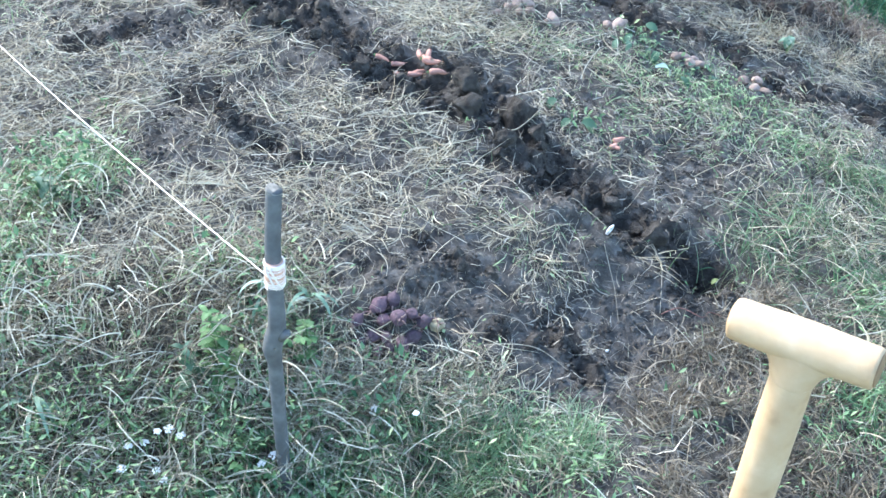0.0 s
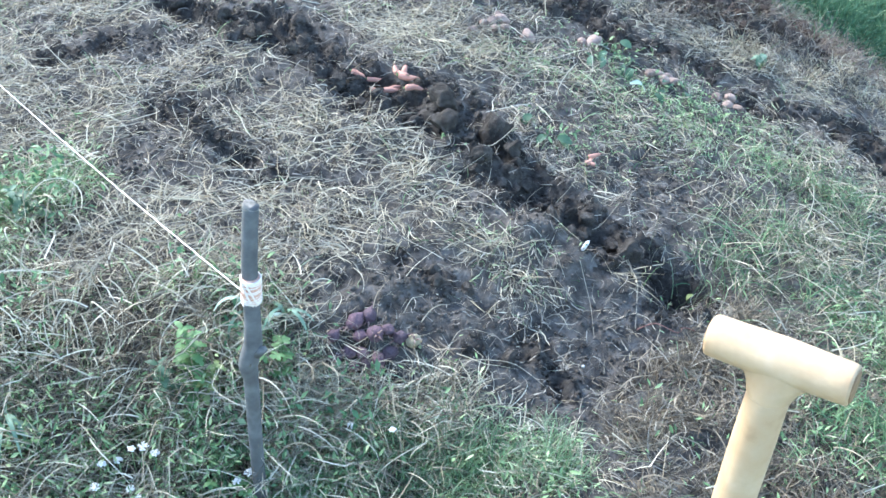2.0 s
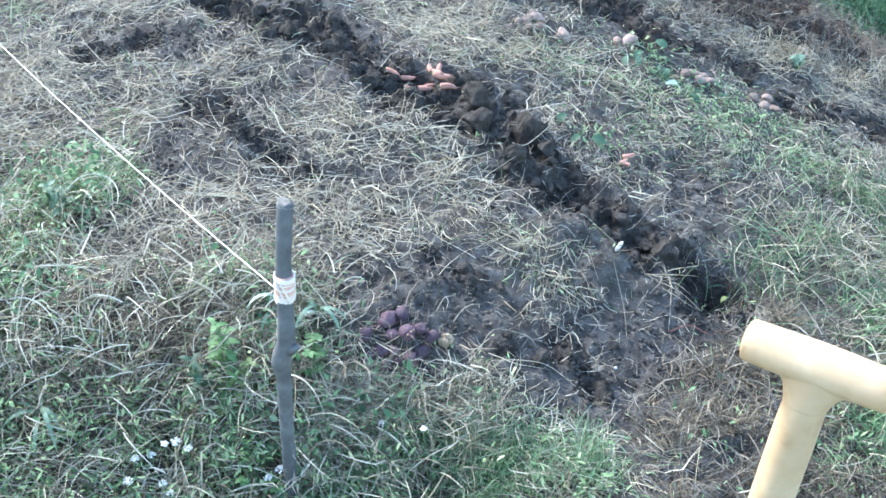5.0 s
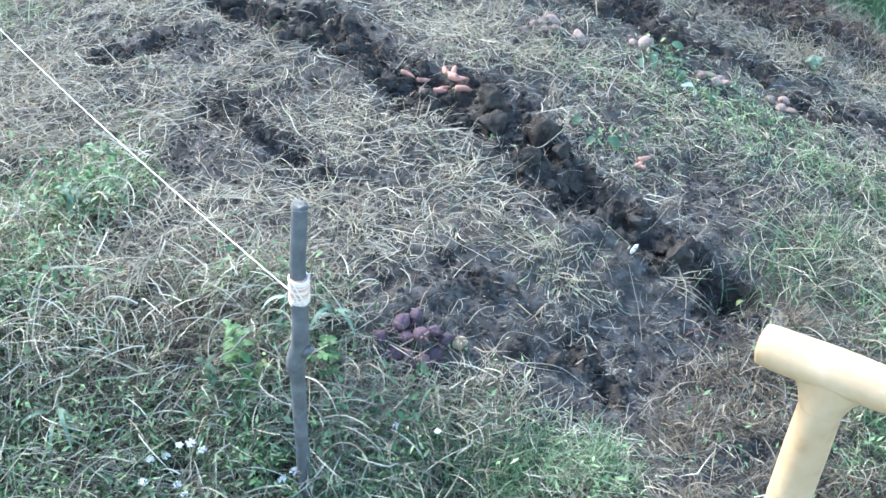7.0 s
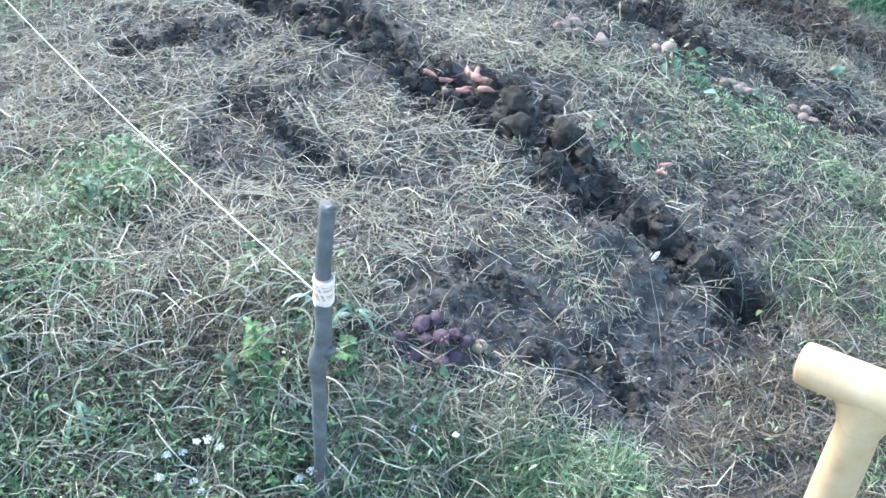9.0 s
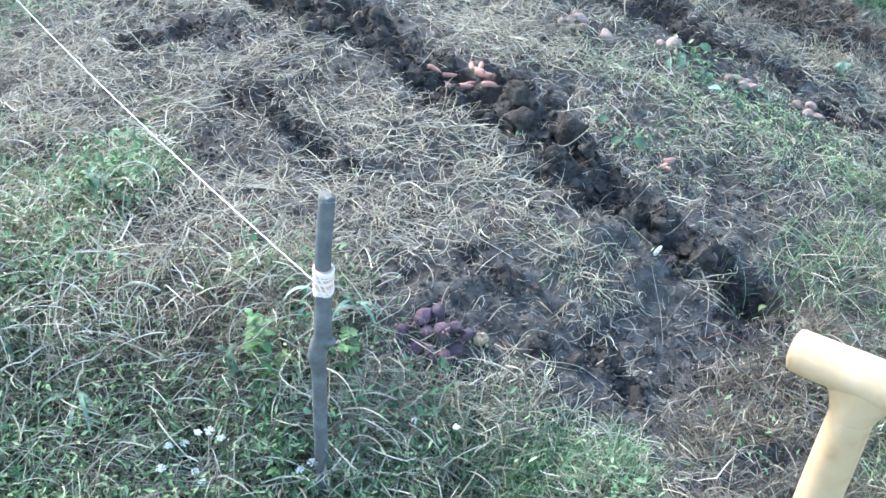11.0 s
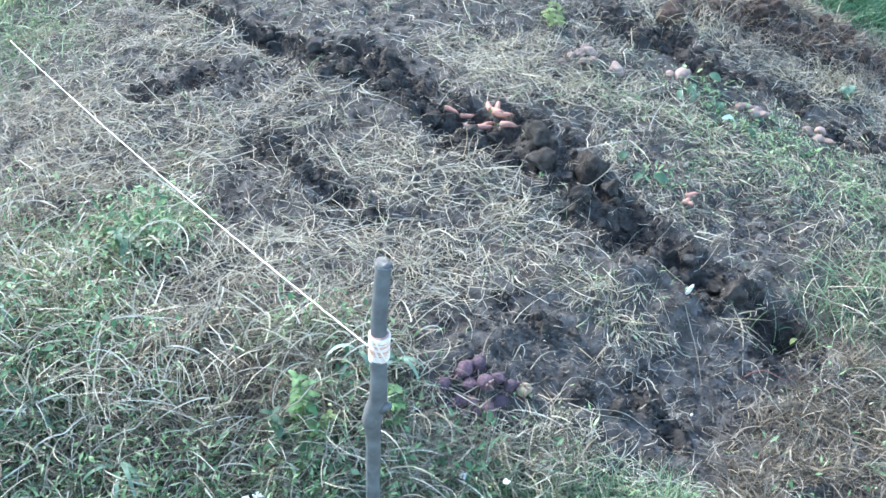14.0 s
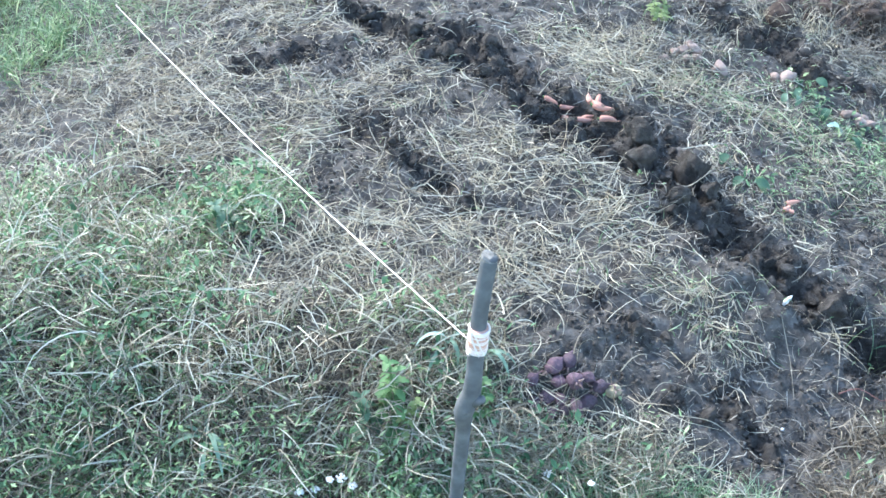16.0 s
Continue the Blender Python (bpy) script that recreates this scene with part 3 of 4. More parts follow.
x, y = scatter(60000, (1.2, 4.6, 3.7, 6.8), lambda x, y: np.clip(blobs(x, y, [(2.6, 5.1, 1.0), (1.34, 4.22, 0.22), (1.62, 4.36, 0.30), (1.95, 4.36, 0.30), (3.2, 4.6, 0.7)]), 0, 1), 46)
ribbons("lush_grass", x, y, (0.08, 0.22), (0.003, 0.006), (35, 85), (20, 100), LUSHGREEN, 46, "lush bright green grass beyond the plot", "grass", seg=4)
x, y = scatter(16000, (-2.6, -1.3, 2.3, 3.6), lambda x, y: np.clip(blobs(x, y, [(-1.80, 2.86, 0.20), (-2.2, 3.2, 0.45)]), 0, 1) * np.clip(patchy(x, y, 97, 0.1), 0, 1) * 0.6, 47)
ribbons("lush_grass", x, y, (0.06, 0.18), (0.0025, 0.005), (35, 85), (20, 100), GREEN, 47, "pale green grass at the string's end", "grass", seg=4)
# clumps in the verge
def clump_spots(seed, count, box, density, size):
    r = np.random.default_rng(seed)
    cx, cy = scatter(count, box, density, seed)
    return [(float(a), float(b), float(c)) for a, b, c in zip(cx, cy, r.uniform(*size, len(cx)))]


VERGE = (-1.45, -0.05, 1.1, 2.1)
in_verge = lambda x, y: np.clip(np.maximum(blobs(x, y, LUSH), 0.7 * blobs(x, y, DEAD)), 0, 1) * open_soil(x, y)
tufts("verge_clumps", clump_spots(101, 400, VERGE, in_verge, (0.025, 0.055)), 170, (0.03, 0.10), (0.0016, 0.0038), (10, 80), (10, 120), GREEN, 101, "clumps of green grass along the verge", "grass", 1.3)
tufts("bleached_clumps", clump_spots(102, 380, VERGE, in_verge, (0.025, 0.055)), 85, (0.03, 0.11), (0.0014, 0.0030), (0, 65), (0, 110), STRAW, 102, "clumps of bleached dead grass along the verge", "dead stalks", 0.9)
tufts("dead_clumps", clump_spots(103, 90, (0.45, 1.1, 1.3, 1.95), lambda x, y: blobs(x, y, DEAD_NEAR), (0.02, 0.05)), 110, (0.03, 0.11), (0.0012, 0.0026), (5, 70), (0, 90), THATCH, 103, "clumps of tan dead grass at the plot's edge", "dead grass", 0.9)
x, y = scatter(9000, (-1.6, 0.05, 1.12, 1.9), lambda x, y: in_verge(x, y) * np.clip(patchy(x, y, 111, 0.12) * 1.4 - 0.3, 0, 1) * 0.5, 111)
ribbons("looping_stalks", x, y, (0.09, 0.26), (0.0018, 0.0032), (25, 80), (60, 170), BROWN, 111, "long tan stalks arching and tangled through the verge", "dead stalks", swirl=1.3, seg=10, lift=0.06)
x, y = scatter(8000, (-1.6, 0.0, 1.12, 1.95), lambda x, y: in_verge(x, y) * np.clip(patchy(x, y, 112, 0.10) * 1.3 - 0.2, 0, 1) * 0.6, 112)
ribbons("looping_stalks", x, y, (0.08, 0.22), (0.0018, 0.0034), (20, 75), (50, 160), STALKS, 112, "long bleached stalks arching over the verge", "dead stalks", swirl=1.2, seg=10, lift=0.07)
x, y = scatter(16000, (-0.2, 0.55, 1.25, 1.62), lambda x, y: np.clip(blobs(x, y, [(0.03, 1.43, 0.11), (0.12, 1.43, 0.11), (-0.09, 1.44, 0.08), (0.31, 1.44, 0.09)]), 0, 1) * np.clip(0.1 + patchy(x, y, 113, 0.09), 0, 1) * 0.5, 113)
ribbons("front_grass", x, y, (0.03, 0.10), (0.0010, 0.0024), (35, 88), (10, 120), TUFTGREEN, 113, "fresh green grass standing at the front of the plot", "grass", swirl=0.5, seg=6)
x, y = scatter(30000, (-1.5, 0.0, 1.1, 2.15), lambda x, y: in_verge(x, y) * ease(0.5, 0.82, patchy(x, y, 114, 0.14)) * 0.65, 114)
leaflets("leaf_clusters", x, y, (0.010, 0.030), 0.10, LEAFGREEN, 114, "clusters of fresh green leaves in the verge", "weeds", 65, (0.3, 0.55))
x, y = scatter(2600, (-0.22, 0.30, 1.26, 1.52), lambda x, y: np.clip(blobs(x, y, [(-0.05, 1.42, 0.10), (0.06, 1.42, 0.09), (-0.14, 1.38, 0.08), (0.20, 1.40, 0.07)]), 0, 1) * np.clip(patchy(x, y, 115, 0.08) * 1.3 - 0.1, 0, 1), 115)
ribbons("grass_blades", x, y, (0.06, 0.14), (0.0022, 0.0038), (50, 88), (10, 100), LEAFGREEN, 115, "broad green grass blades standing beside the stake", "grass", swirl=0.4, seg=6)
# beyond the plot
x, y = scatter(60000, (-4.5, 5.5, -0.5, 8.0), lambda x, y: outside(x, y) * (1 - dug(x, y)), 20)
ribbons("meadow_grass", x, y, (0.06, 0.20), (0.003, 0.006), (35, 85), (20, 100), GREEN, 20, "green meadow grass round the garden plot", "grass", seg=3)
x, y = scatter(30000, (-3.5, 4.0, 0.2, 6.0), lambda x, y: outside(x, y) * 0.7 * patchy(x, y, 60, 0.4) * (1 - 0.9 * blobs(x, y, BRIGHT)), 21)
ribbons("meadow_straw", x, y, (0.06, 0.20), (0.002, 0.005), (20, 80), (30, 120), STRAW, 21, "dry grass standing round the garden plot", "grass", seg=3)

x, y = scatter(16000, (0.3, 1.1, 2.4, 3.2), lambda x, y: np.clip(blobs(x, y, [(0.66, 3.09, 0.09), (0.80, 2.95, 0.11), (0.43, 2.50, 0.07), (0.35, 2.56, 0.05), (0.97, 2.84, 0.12), (0.89, 2.98, 0.07)]), 0, 1) * patchy(x, y, 95, 0.05) ** 2 * 0.2, 95)
leaflets("leaf_patch", x, y, (0.010, 0.028), 0.022, WEED, 95, "patches of blue-green wilting leaves between the rows", "weeds", 45, (0.3, 0.5))

# ---------------------------------------------------------------- more materials
BARK = mat("grey_bark", [(0.3, (0.085, 0.083, 0.080)), (0.5, (0.118, 0.116, 0.113)), (0.7, (0.165, 0.163, 0.160))], 35, 0.75, 0.06, 300, spec=0.3)
CUT = mat("cut_wood", [(0.3, (0.12, 0.112, 0.098)), (0.6, (0.21, 0.195, 0.17))], 120, 0.8, 0.3, 300)
TWINE = mat("white_twine", [(0.3, (0.88, 0.72, 0.60)), (0.6, (0.95, 0.83, 0.73))], 300, 0.9, 0.4, 900)
# darker pinkish twine: shade between the string's turns put into the colour
TWINE_DARK = mat("shaded_twine", [(0.3, (0.62, 0.30, 0.19)), (0.6, (0.80, 0.50, 0.37))], 300, 0.9, 0.4, 900)
WOOD = mat("varnished_wood", [(0.25, (0.42, 0.27, 0.14)), (0.42, (0.53, 0.355, 0.20)), (0.6, (0.56, 0.39, 0.23)), (0.78, (0.63, 0.46, 0.29))], 26, 0.5, 0.08, 90, spec=0.35)
ENDWOOD = mat("dark_end_wood", [(0.3, (0.20, 0.115, 0.055)), (0.7, (0.34, 0.21, 0.11))], 120, 0.6, 0.1, 200)
BEET = mat("beet_skin", [(0.1, (0.05, 0.042, 0.042)), (0.4, (0.095, 0.062, 0.074)), (0.62, (0.155, 0.092, 0.106)), (0.95, (0.40, 0.25, 0.23))], 150, 0.8, 0.5, 260, by="object", mix=0.6)
STALK = mat("beet_stalk", [(0.3, (0.20, 0.10, 0.10)), (0.6, (0.38, 0.26, 0.20))], 60, 0.7, 0.2, 300)
TURNIP = mat("yellow_root_skin", [(0.3, (0.20, 0.16, 0.10)), (0.6, (0.38, 0.315, 0.20))], 50, 0.8, 0.3, 200)
CARROT = mat("carrot_skin", [(0.0, (0.34, 0.16, 0.11)), (0.5, (0.48, 0.24, 0.17)), (1.0, (0.58, 0.33, 0.25))], 80, 0.65, 0.3, 250, by="object", mix=0.5)
POTATO = mat("potato_skin", [(0.15, (0.13, 0.10, 0.08)), (0.42, (0.27, 0.19, 0.15)), (0.6, (0.35, 0.25, 0.20)), (0.9, (0.47, 0.35, 0.29))], 90, 0.9, 0.5, 250, by="object", mix=0.7)
BLUELEAF = mat("pale_leaf", [(0.3, (0.13, 0.215, 0.135)), (0.6, (0.27, 0.36, 0.245))], 40, 0.5, 0.1, 200, through_light=0.25)
DARKLEAF = mat("dark_leaf", [(0.0, (0.04, 0.08, 0.045)), (0.5, (0.085, 0.145, 0.08)), (1.0, (0.17, 0.25, 0.15))], 50, 0.5, 0.2, 200, by="object", mix=0.4, through_light=0.2)
LIME = mat("lime_leaf", [(0.2, (0.08, 0.165, 0.06)), (0.5, (0.155, 0.265, 0.10)), (0.8, (0.28, 0.37, 0.16))], 30, 0.55, 0.1, 200, through_light=0.3)
WHITE = mat("white_petals", [(0.3, (0.72, 0.68, 0.62)), (0.6, (0.86, 0.82, 0.76))], 200, 0.8, 0)
DRYSTEM = mat("dry_stem", [(0.2, (0.22, 0.18, 0.125)), (0.5, (0.34, 0.29, 0.21)), (0.8, (0.47, 0.41, 0.31))], 40, 0.75, 0.2, 300)

YELLOWLEAF = mat("yellowing_leaf", [(0.2, (0.15, 0.19, 0.07)), (0.5, (0.25, 0.30, 0.11)), (0.8, (0.38, 0.42, 0.19))], 30, 0.55, 0.1, 200, through_light=0.3)
# a pale leaf's own colour; on strap plants it paints a glint
PALELEAF = mat("pale_glint_leaf", [(0.3, (0.36, 0.45, 0.36)), (0.6, (0.50, 0.58, 0.48))], 40, 0.5, 0.1, 200, through_light=0.2)

rnd = random.Random(5)


def gz(x, y):
    return float(ground_h(np.array([x]), np.array([y]))[0])


# ---------------------------------------------------------------- stake and string
def build_stake():
    foot = (-0.240, 1.362)
    ob = base("wooden_stake", *foot, gz(*foot), "crooked grey-barked wooden stake driven into the grassy verge", "stake")
    z0 = gz(*foot)
    low = [(0.000, 0.0, z0 - 0.12), (0.000, 0, z0), (-0.002, 0, -0.05), (-0.003, 0, 0.08), (-0.003, 0, 0.175), (-0.006, 0, 0.207), (-0.002, 0.001, 0.230), (0.004, 0.001, 0.256),
           (0.004, 0, 0.30), (0.003, 0, 0.345), (0.002, 0, 0.42), (0.004, 0.001, 0.49), (0.006, 0.002, 0.529)]
    rad = [0.012, 0.0130, 0.0132, 0.0135, 0.0140, 0.0178, 0.0182, 0.0168, 0.0150, 0.0146, 0.0142, 0.0140, 0.0139]
    pts = [(p[0] - 0.0145 * (p[2] - 0.33), p[1] + 0.16 * max(0.0, p[2] - 0.24), p[2] - z0) for p in low]
    fine_p, fine_r = [], []
    for (a, ra), (b, rb) in zip(zip(pts, rad), zip(pts[1:], rad[1:])):
        for k in range(4):
            t = k / 4
            p = Vector(a).lerp(Vector(b), t)
            w = ra + (rb - ra) * t
            fine_p.append(p + Vector((noise.noise((p.z * 9, 1, 2)), noise.noise((p.z * 9, 5, 2)), 0)) * 0.0008)
            fine_r.append(w * (1 + 0.02 * noise.noise((p.z * 9, 0, 7))))
    fine_p.append(Vector(pts[-1]))
    fine_r.append(rad[-1])
    part("shaft", tube(fine_p, fine_r, 20), BARK, ob)
    top = Vector(pts[-1])
    part("cut_end", tube([top - Vector((0, 0.001, 0.010)), top - Vector((0, 0, 0.004)), top + Vector((0.0005, 0, 0.0008)), top + Vector((0.001, 0, 0.0018))], [0.0141, 0.0146, 0.0149, 0.0143], 20), CUT, ob, "pale frayed sawn top end")
    s = Vector((0.012, -0.004, 0.242 - z0))
    part("branch_stub", tube([s, s + Vector((0.010, -0.002, 0.010)), s + Vector((0.016, -0.003, 0.014))], [0.011, 0.0085, 0.006], 12), BARK, ob, "stub of a cut side branch")
    k = Vector((-0.001, -0.0125, -0.080 - z0))
    part("knot", tube([k, k + Vector((0, -0.0018, 0.001)), k + Vector((0, -0.0026, 0.001))], [0.0045, 0.004, 0.002], 12), CUT, ob, "small pale knot scar")
    k = Vector((0.002, -0.016, 0.222 - z0))
    part("knot", tube([k, k + Vector((0.001, -0.002, 0.001)), k + Vector((0.001, -0.003, 0.001))], [0.003, 0.0026, 0.0015], 10), CUT, ob, "small pale knot scar")
    return foot, z0


FOOT, FOOT_Z = build_stake()


def build_string():
    bx, by, bz = FOOT[0] + 0.003, FOOT[1] + 0.0205, 0.371
    ob = base("garden_string", bx, by, bz, "taut white garden string wound round the stake", "string")
    r = random.Random(2)
    # the winding, turn by turn, over a pinkish first layer painted as gap shade
    part("winding", tube([(0, 0, -0.024), (0, 0, 0), (0.0005, 0, 0.026)], [0.0178, 0.0181, 0.0178], 24), TWINE_DARK, ob, "pinkish under-layer painted as the shade between the turns")
    for n in range(15):
        zz = -0.027 + n * 0.0038
        tilt, off, rr = r.uniform(-0.16, 0.16), r.uniform(0, 6.3), 0.0164 + r.uniform(-0.0004, 0.0009)
        pts = [(math.cos(a) * rr, math.sin(a) * rr, zz + tilt * rr * math.cos(a + off) + r.uniform(-0.0004, 0.0004)) for a in [2 * math.pi * k / 28 for k in range(29)]]
        # four thinner turns in the darker tone draw more shaded gaps
        part("winding", tube(pts, [0.0014 if n in (3, 6, 7, 10) else 0.0019] * len(pts), 8), TWINE_DARK if n in (3, 6, 7, 10) else TWINE, ob)
    for n in range(2):
        a0 = 3.9 + n * 0.5
        pts = [(math.cos(a0 + t * 1.1) * 0.0192, math.sin(a0 + t * 1.1) * 0.0192, 0.026 - 0.05 * t) for t in [k / 8 for k in range(9)]]
        part("winding", tube(pts, [0.0017] * len(pts), 6), TWINE, ob)
    a, b = Vector((-0.017, -0.006, 0.002)), Vector((-1.50 - bx, 2.96 - by, 0.03 - bz))
    pts, rad = [], []
    for k in range(121):
        t = k / 120
        p = a.lerp(b, t) + Vector((0, 0, -0.085 * t * (1 - t)))
        pts.append(p + Vector((noise.noise((t * 60, 0, 0)), noise.noise((t * 60, 9, 0)), noise.noise((t * 60, 0, 9)))) * 0.0012)
        rad.append(0.0013 * (1 + 0.2 * noise.noise((t * 200, 3, 3))))
    part("line", tube(pts, rad, 6), TWINE, ob)


build_string()


# ---------------------------------------------------------------- digging tool
def build_tool():
    a, b = Vector((0.382, 0.900, 0.773)), Vector((0.519, 0.809, 0.793))
    mid, axis = (a + b) / 2, (b - a).normalized()
    foot = Vector((0.458, 0.808, gz(0.458, 0.808) - 0.10))
    ob = base("digging_fork", foot.x, foot.y, foot.z + 0.10, "varnished pale wooden T-handled digging fork standing upright in soil", "garden fork")
    o = Vector((foot.x, foot.y, foot.z + 0.10))
    half = (b - a).length / 2
    prof = [(-1.0, 0.0215), (-0.99, 0.0238), (-0.95, 0.0250), (-0.8, 0.0254), (-0.5, 0.0258), (-0.25, 0.0264), (0, 0.0267), (0.25, 0.0262), (0.5, 0.0254), (0.8, 0.0247), (0.95, 0.0243), (0.99, 0.0232), (1.0, 0.0210)]
    grip = part("grip", tube([mid + axis * half * s - o for s, _ in prof], [w for _, w in prof], 40), WOOD, ob, "smooth rounded crosswise grip")
    down = (foot - mid).normalized()
    across = down.cross(axis).normalized()
    bar = across.cross(down).normalized()
    neck = [(0.006, 0.056, 0.0255), (0.013, 0.0500, 0.0246), (0.019, 0.0450, 0.0241), (0.024, 0.0404, 0.0240), (0.029, 0.0362, 0.0242), (0.034, 0.0328, 0.0246), (0.040, 0.0300, 0.0251), (0.046, 0.0280, 0.0255), (0.051, 0.0268, 0.0256), (0.0535, 0.0258, 0.0252), (0.0545, 0.0246, 0.0244)]
    bm = bmesh.new()
    rings = [[bm.verts.new(mid + down * d - o + bar * math.cos(2 * math.pi * k / 40) * u + across * math.sin(2 * math.pi * k / 40) * v) for k in range(40)] for d, u, v in neck]
    for p, q in zip(rings, rings[1:]):
        for k in range(40):
            bm.faces.new((p[k], q[k], q[(k + 1) % 40], p[(k + 1) % 40]))
    bmesh.ops.recalc_face_normals(bm, faces=bm.faces)
    part("socket", bm, WOOD, grip, "flared neck of the grip")
    # a thin darker brown disc on each end of the grip
    for end, out in ((a, -axis), (b, axis)):
        part("end_grain", tube([end - out * 0.003 - o, end + out * 0.0008 - o, end + out * 0.0016 - o], [0.0205, 0.0205, 0.0185], 32), ENDWOOD, grip, "darker brown disc on the grip's end")
    L = (foot - mid).length
    sh = [(0.02, 0.0230), (0.048, 0.0244), (0.055, 0.0248), (0.12, 0.0258), (0.3, 0.0260), (0.6, 0.0256), (L, 0.0250)]
    part("shaft", tube([mid + down * s - o for s, _ in sh], [w for _, w in sh], 32), WOOD, ob, "straight pale shaft")


build_tool()


# ---------------------------------------------------------------- roots and tubers
def blob(rx, ry, rz, seed, rough=0.08, freq=1.6, level=3):
    bm = bmesh.new()
    bmesh.ops.create_icosphere(bm, subdivisions=level, radius=1)
    for v in bm.verts:
        k = 1 + rough * noise.noise(v.co * freq + Vector((seed * 7.1, seed * 3.3, 0))) + rough * 0.4 * noise.noise(v.co * freq * 3 + Vector((seed, 0, 5)))
        v.co = Vector((v.co.x * rx, v.co.y * ry, v.co.z * rz)) * k
    return bm


def beet(seed, skin=None):
    """A small beetroot of unit radius, its tail along -z and leaf stalk stubs along +z."""
    ob = tagged(new("beetroot"), "small dusty purple beetroot with cut stalks, heaped on soil", "beetroot", "beetroots in a heap")
    r = random.Random(seed)
    bm = blob(1, 0.92, 1.12, seed, 0.26, 1.5, 3)
    for v in bm.verts:
        if v.co.z < -0.4:
            k = (-v.co.z - 0.4)
            v.co.x *= 1 - 0.5 * k
            v.co.y *= 1 - 0.5 * k
            v.co.z -= 0.5 * k * k
    part("root", bm, skin or BEET, ob)
    part("tail", tube([(0, 0, -1.15), (0.05, 0.1, -1.45), (r.uniform(-0.3, 0.3), 0.2, -1.8), (r.uniform(-0.4, 0.4), 0.3, -2.1)], [0.26, 0.12, 0.06, 0.025], 7), skin or BEET, ob)
    for n in range(3):
        a = n * 2.1 + r.uniform(-0.4, 0.4)
        d = Vector((math.cos(a), math.sin(a), 0))
        part("stalk", tube([d * 0.2 + Vector((0, 0, 0.9)), d * 0.35 + Vector((0, 0, 1.4)), d * r.uniform(0.5, 0.9) + Vector((0, 0, r.uniform(1.4, 1.9)))], [0.16, 0.11, 0.07], 6), STALK, ob, "reddish cut stalk")
    return ob


def lay(thing, x, y, size, tilt, turn, sink=0.75):
    m = pose(x, y, gz(x, y) + size * sink, tilt, 0, turn) @ Matrix.Diagonal((size, size, size, 1))
    return copy_thing(thing, m)


def forget(*things):
    for t in things:
        for o in (*t.children_recursive, t):
            bpy.data.objects.remove(o)


def build_beets():
    kinds = [beet(n) for n in range(4)]
    spots = [(-0.074, 1.688, 19), (-0.043, 1.705, 16), (-0.116, 1.65, 15), (-0.08, 1.635, 17), (-0.029, 1.657, 19), (0.007, 1.636, 17), (0.026, 1.662, 16), (-0.017, 1.623, 16), (0.0, 1.672, 14), (-0.106, 1.617, 14), (-0.051, 1.634, 14),
             (-0.067, 1.610, 13), (-0.041, 1.612, 13), (-0.06, 1.662, 15)]
    for n, (x, y, s) in enumerate(spots):
        lay(kinds[n % 4], x, y, s * 0.00094, rnd.choice((70, 100, 130, -60, -110)) + rnd.uniform(-15, 15), rnd.uniform(0, 360), 1.3 if n in (4, 8, 13) else 0.8)
    forget(*kinds)
    ob = beet(9, TURNIP)
    tagged(ob, "yellow-brown root with a cut top beside the beetroots", "root vegetable")
    ob["group"] = ""
    ob.matrix_basis = pose(0.055, 1.662, gz(0.055, 1.662) + 0.018, 35, 0, 20) @ Matrix.Diagonal((0.0165, 0.0165, 0.0175, 1))


def carrot(seed):
    ob = tagged(new("carrot"), "short orange carrot with trimmed top lying on soil", "carrot", "carrots on the soil")
    r = random.Random(seed)
    bend = r.uniform(-0.12, 0.12)
    prof = [(0.0, 0.10), (0.02, 0.16), (0.10, 0.185), (0.3, 0.18), (0.5, 0.165), (0.7, 0.135), (0.85, 0.10), (0.95, 0.06), (1.0, 0.02)]
    pts = [(s - 0.5, bend * math.sin(s * 3.1), 0.02 * math.sin(s * 9 + seed)) for s, _ in prof]
    part("root", tube(pts, [w * r.uniform(0.94, 1.06) for _, w in prof], 14), CARROT, ob)
    for n in range(3):
        part("stub", tube([(-0.49, 0.0, 0.0), (-0.56, r.uniform(-0.06, 0.06), r.uniform(-0.02, 0.06)), (-0.64, r.uniform(-0.1, 0.1), r.uniform(0, 0.08))], [0.045, 0.035, 0.02], 6), LIME, ob, "pale green leaf stub")
    part("tail", tube([(0.49, 0, 0), (0.58, 0.02, -0.02), (0.72, 0.06, -0.04)], [0.02, 0.012, 0.005], 5), CARROT, ob)
    return ob


def build_carrots():
    kinds = [carrot(n) for n in range(3)]
    spots = [(-0.16, 2.66, -25, 0.058), (-0.115, 2.665, 5, 0.055), (-0.115, 2.635, -15, 0.05), (-0.055, 2.685, 100, 0.058), (-0.028, 2.69, 80, 0.06), (-0.02, 2.64, -10, 0.07),
             (0.0, 2.605, 5, 0.066), (-0.055, 2.635, 40, 0.062), (-0.065, 2.61, 15, 0.058), (-0.035, 2.655, 130, 0.06), (0.508, 2.425, 60, 0.05), (0.525, 2.445, 20, 0.05), (0.512, 2.415, 150, 0.04)]
    for n, (x, y, turn, s) in enumerate(spots):
        x, y = (x + 0.02, y - 0.02) if n < 10 else (x, y)
        s *= 0.74
        up = 0.018 if n in (5, 9, 11) else 0.006
        copy_thing(kinds[n % 3], pose(x, y, gz(x, y) + s * 0.17 + up, rnd.uniform(0, 360), rnd.uniform(-8, 8), turn) @ Matrix.Diagonal((s, s, s, 1)))
    forget(*kinds)


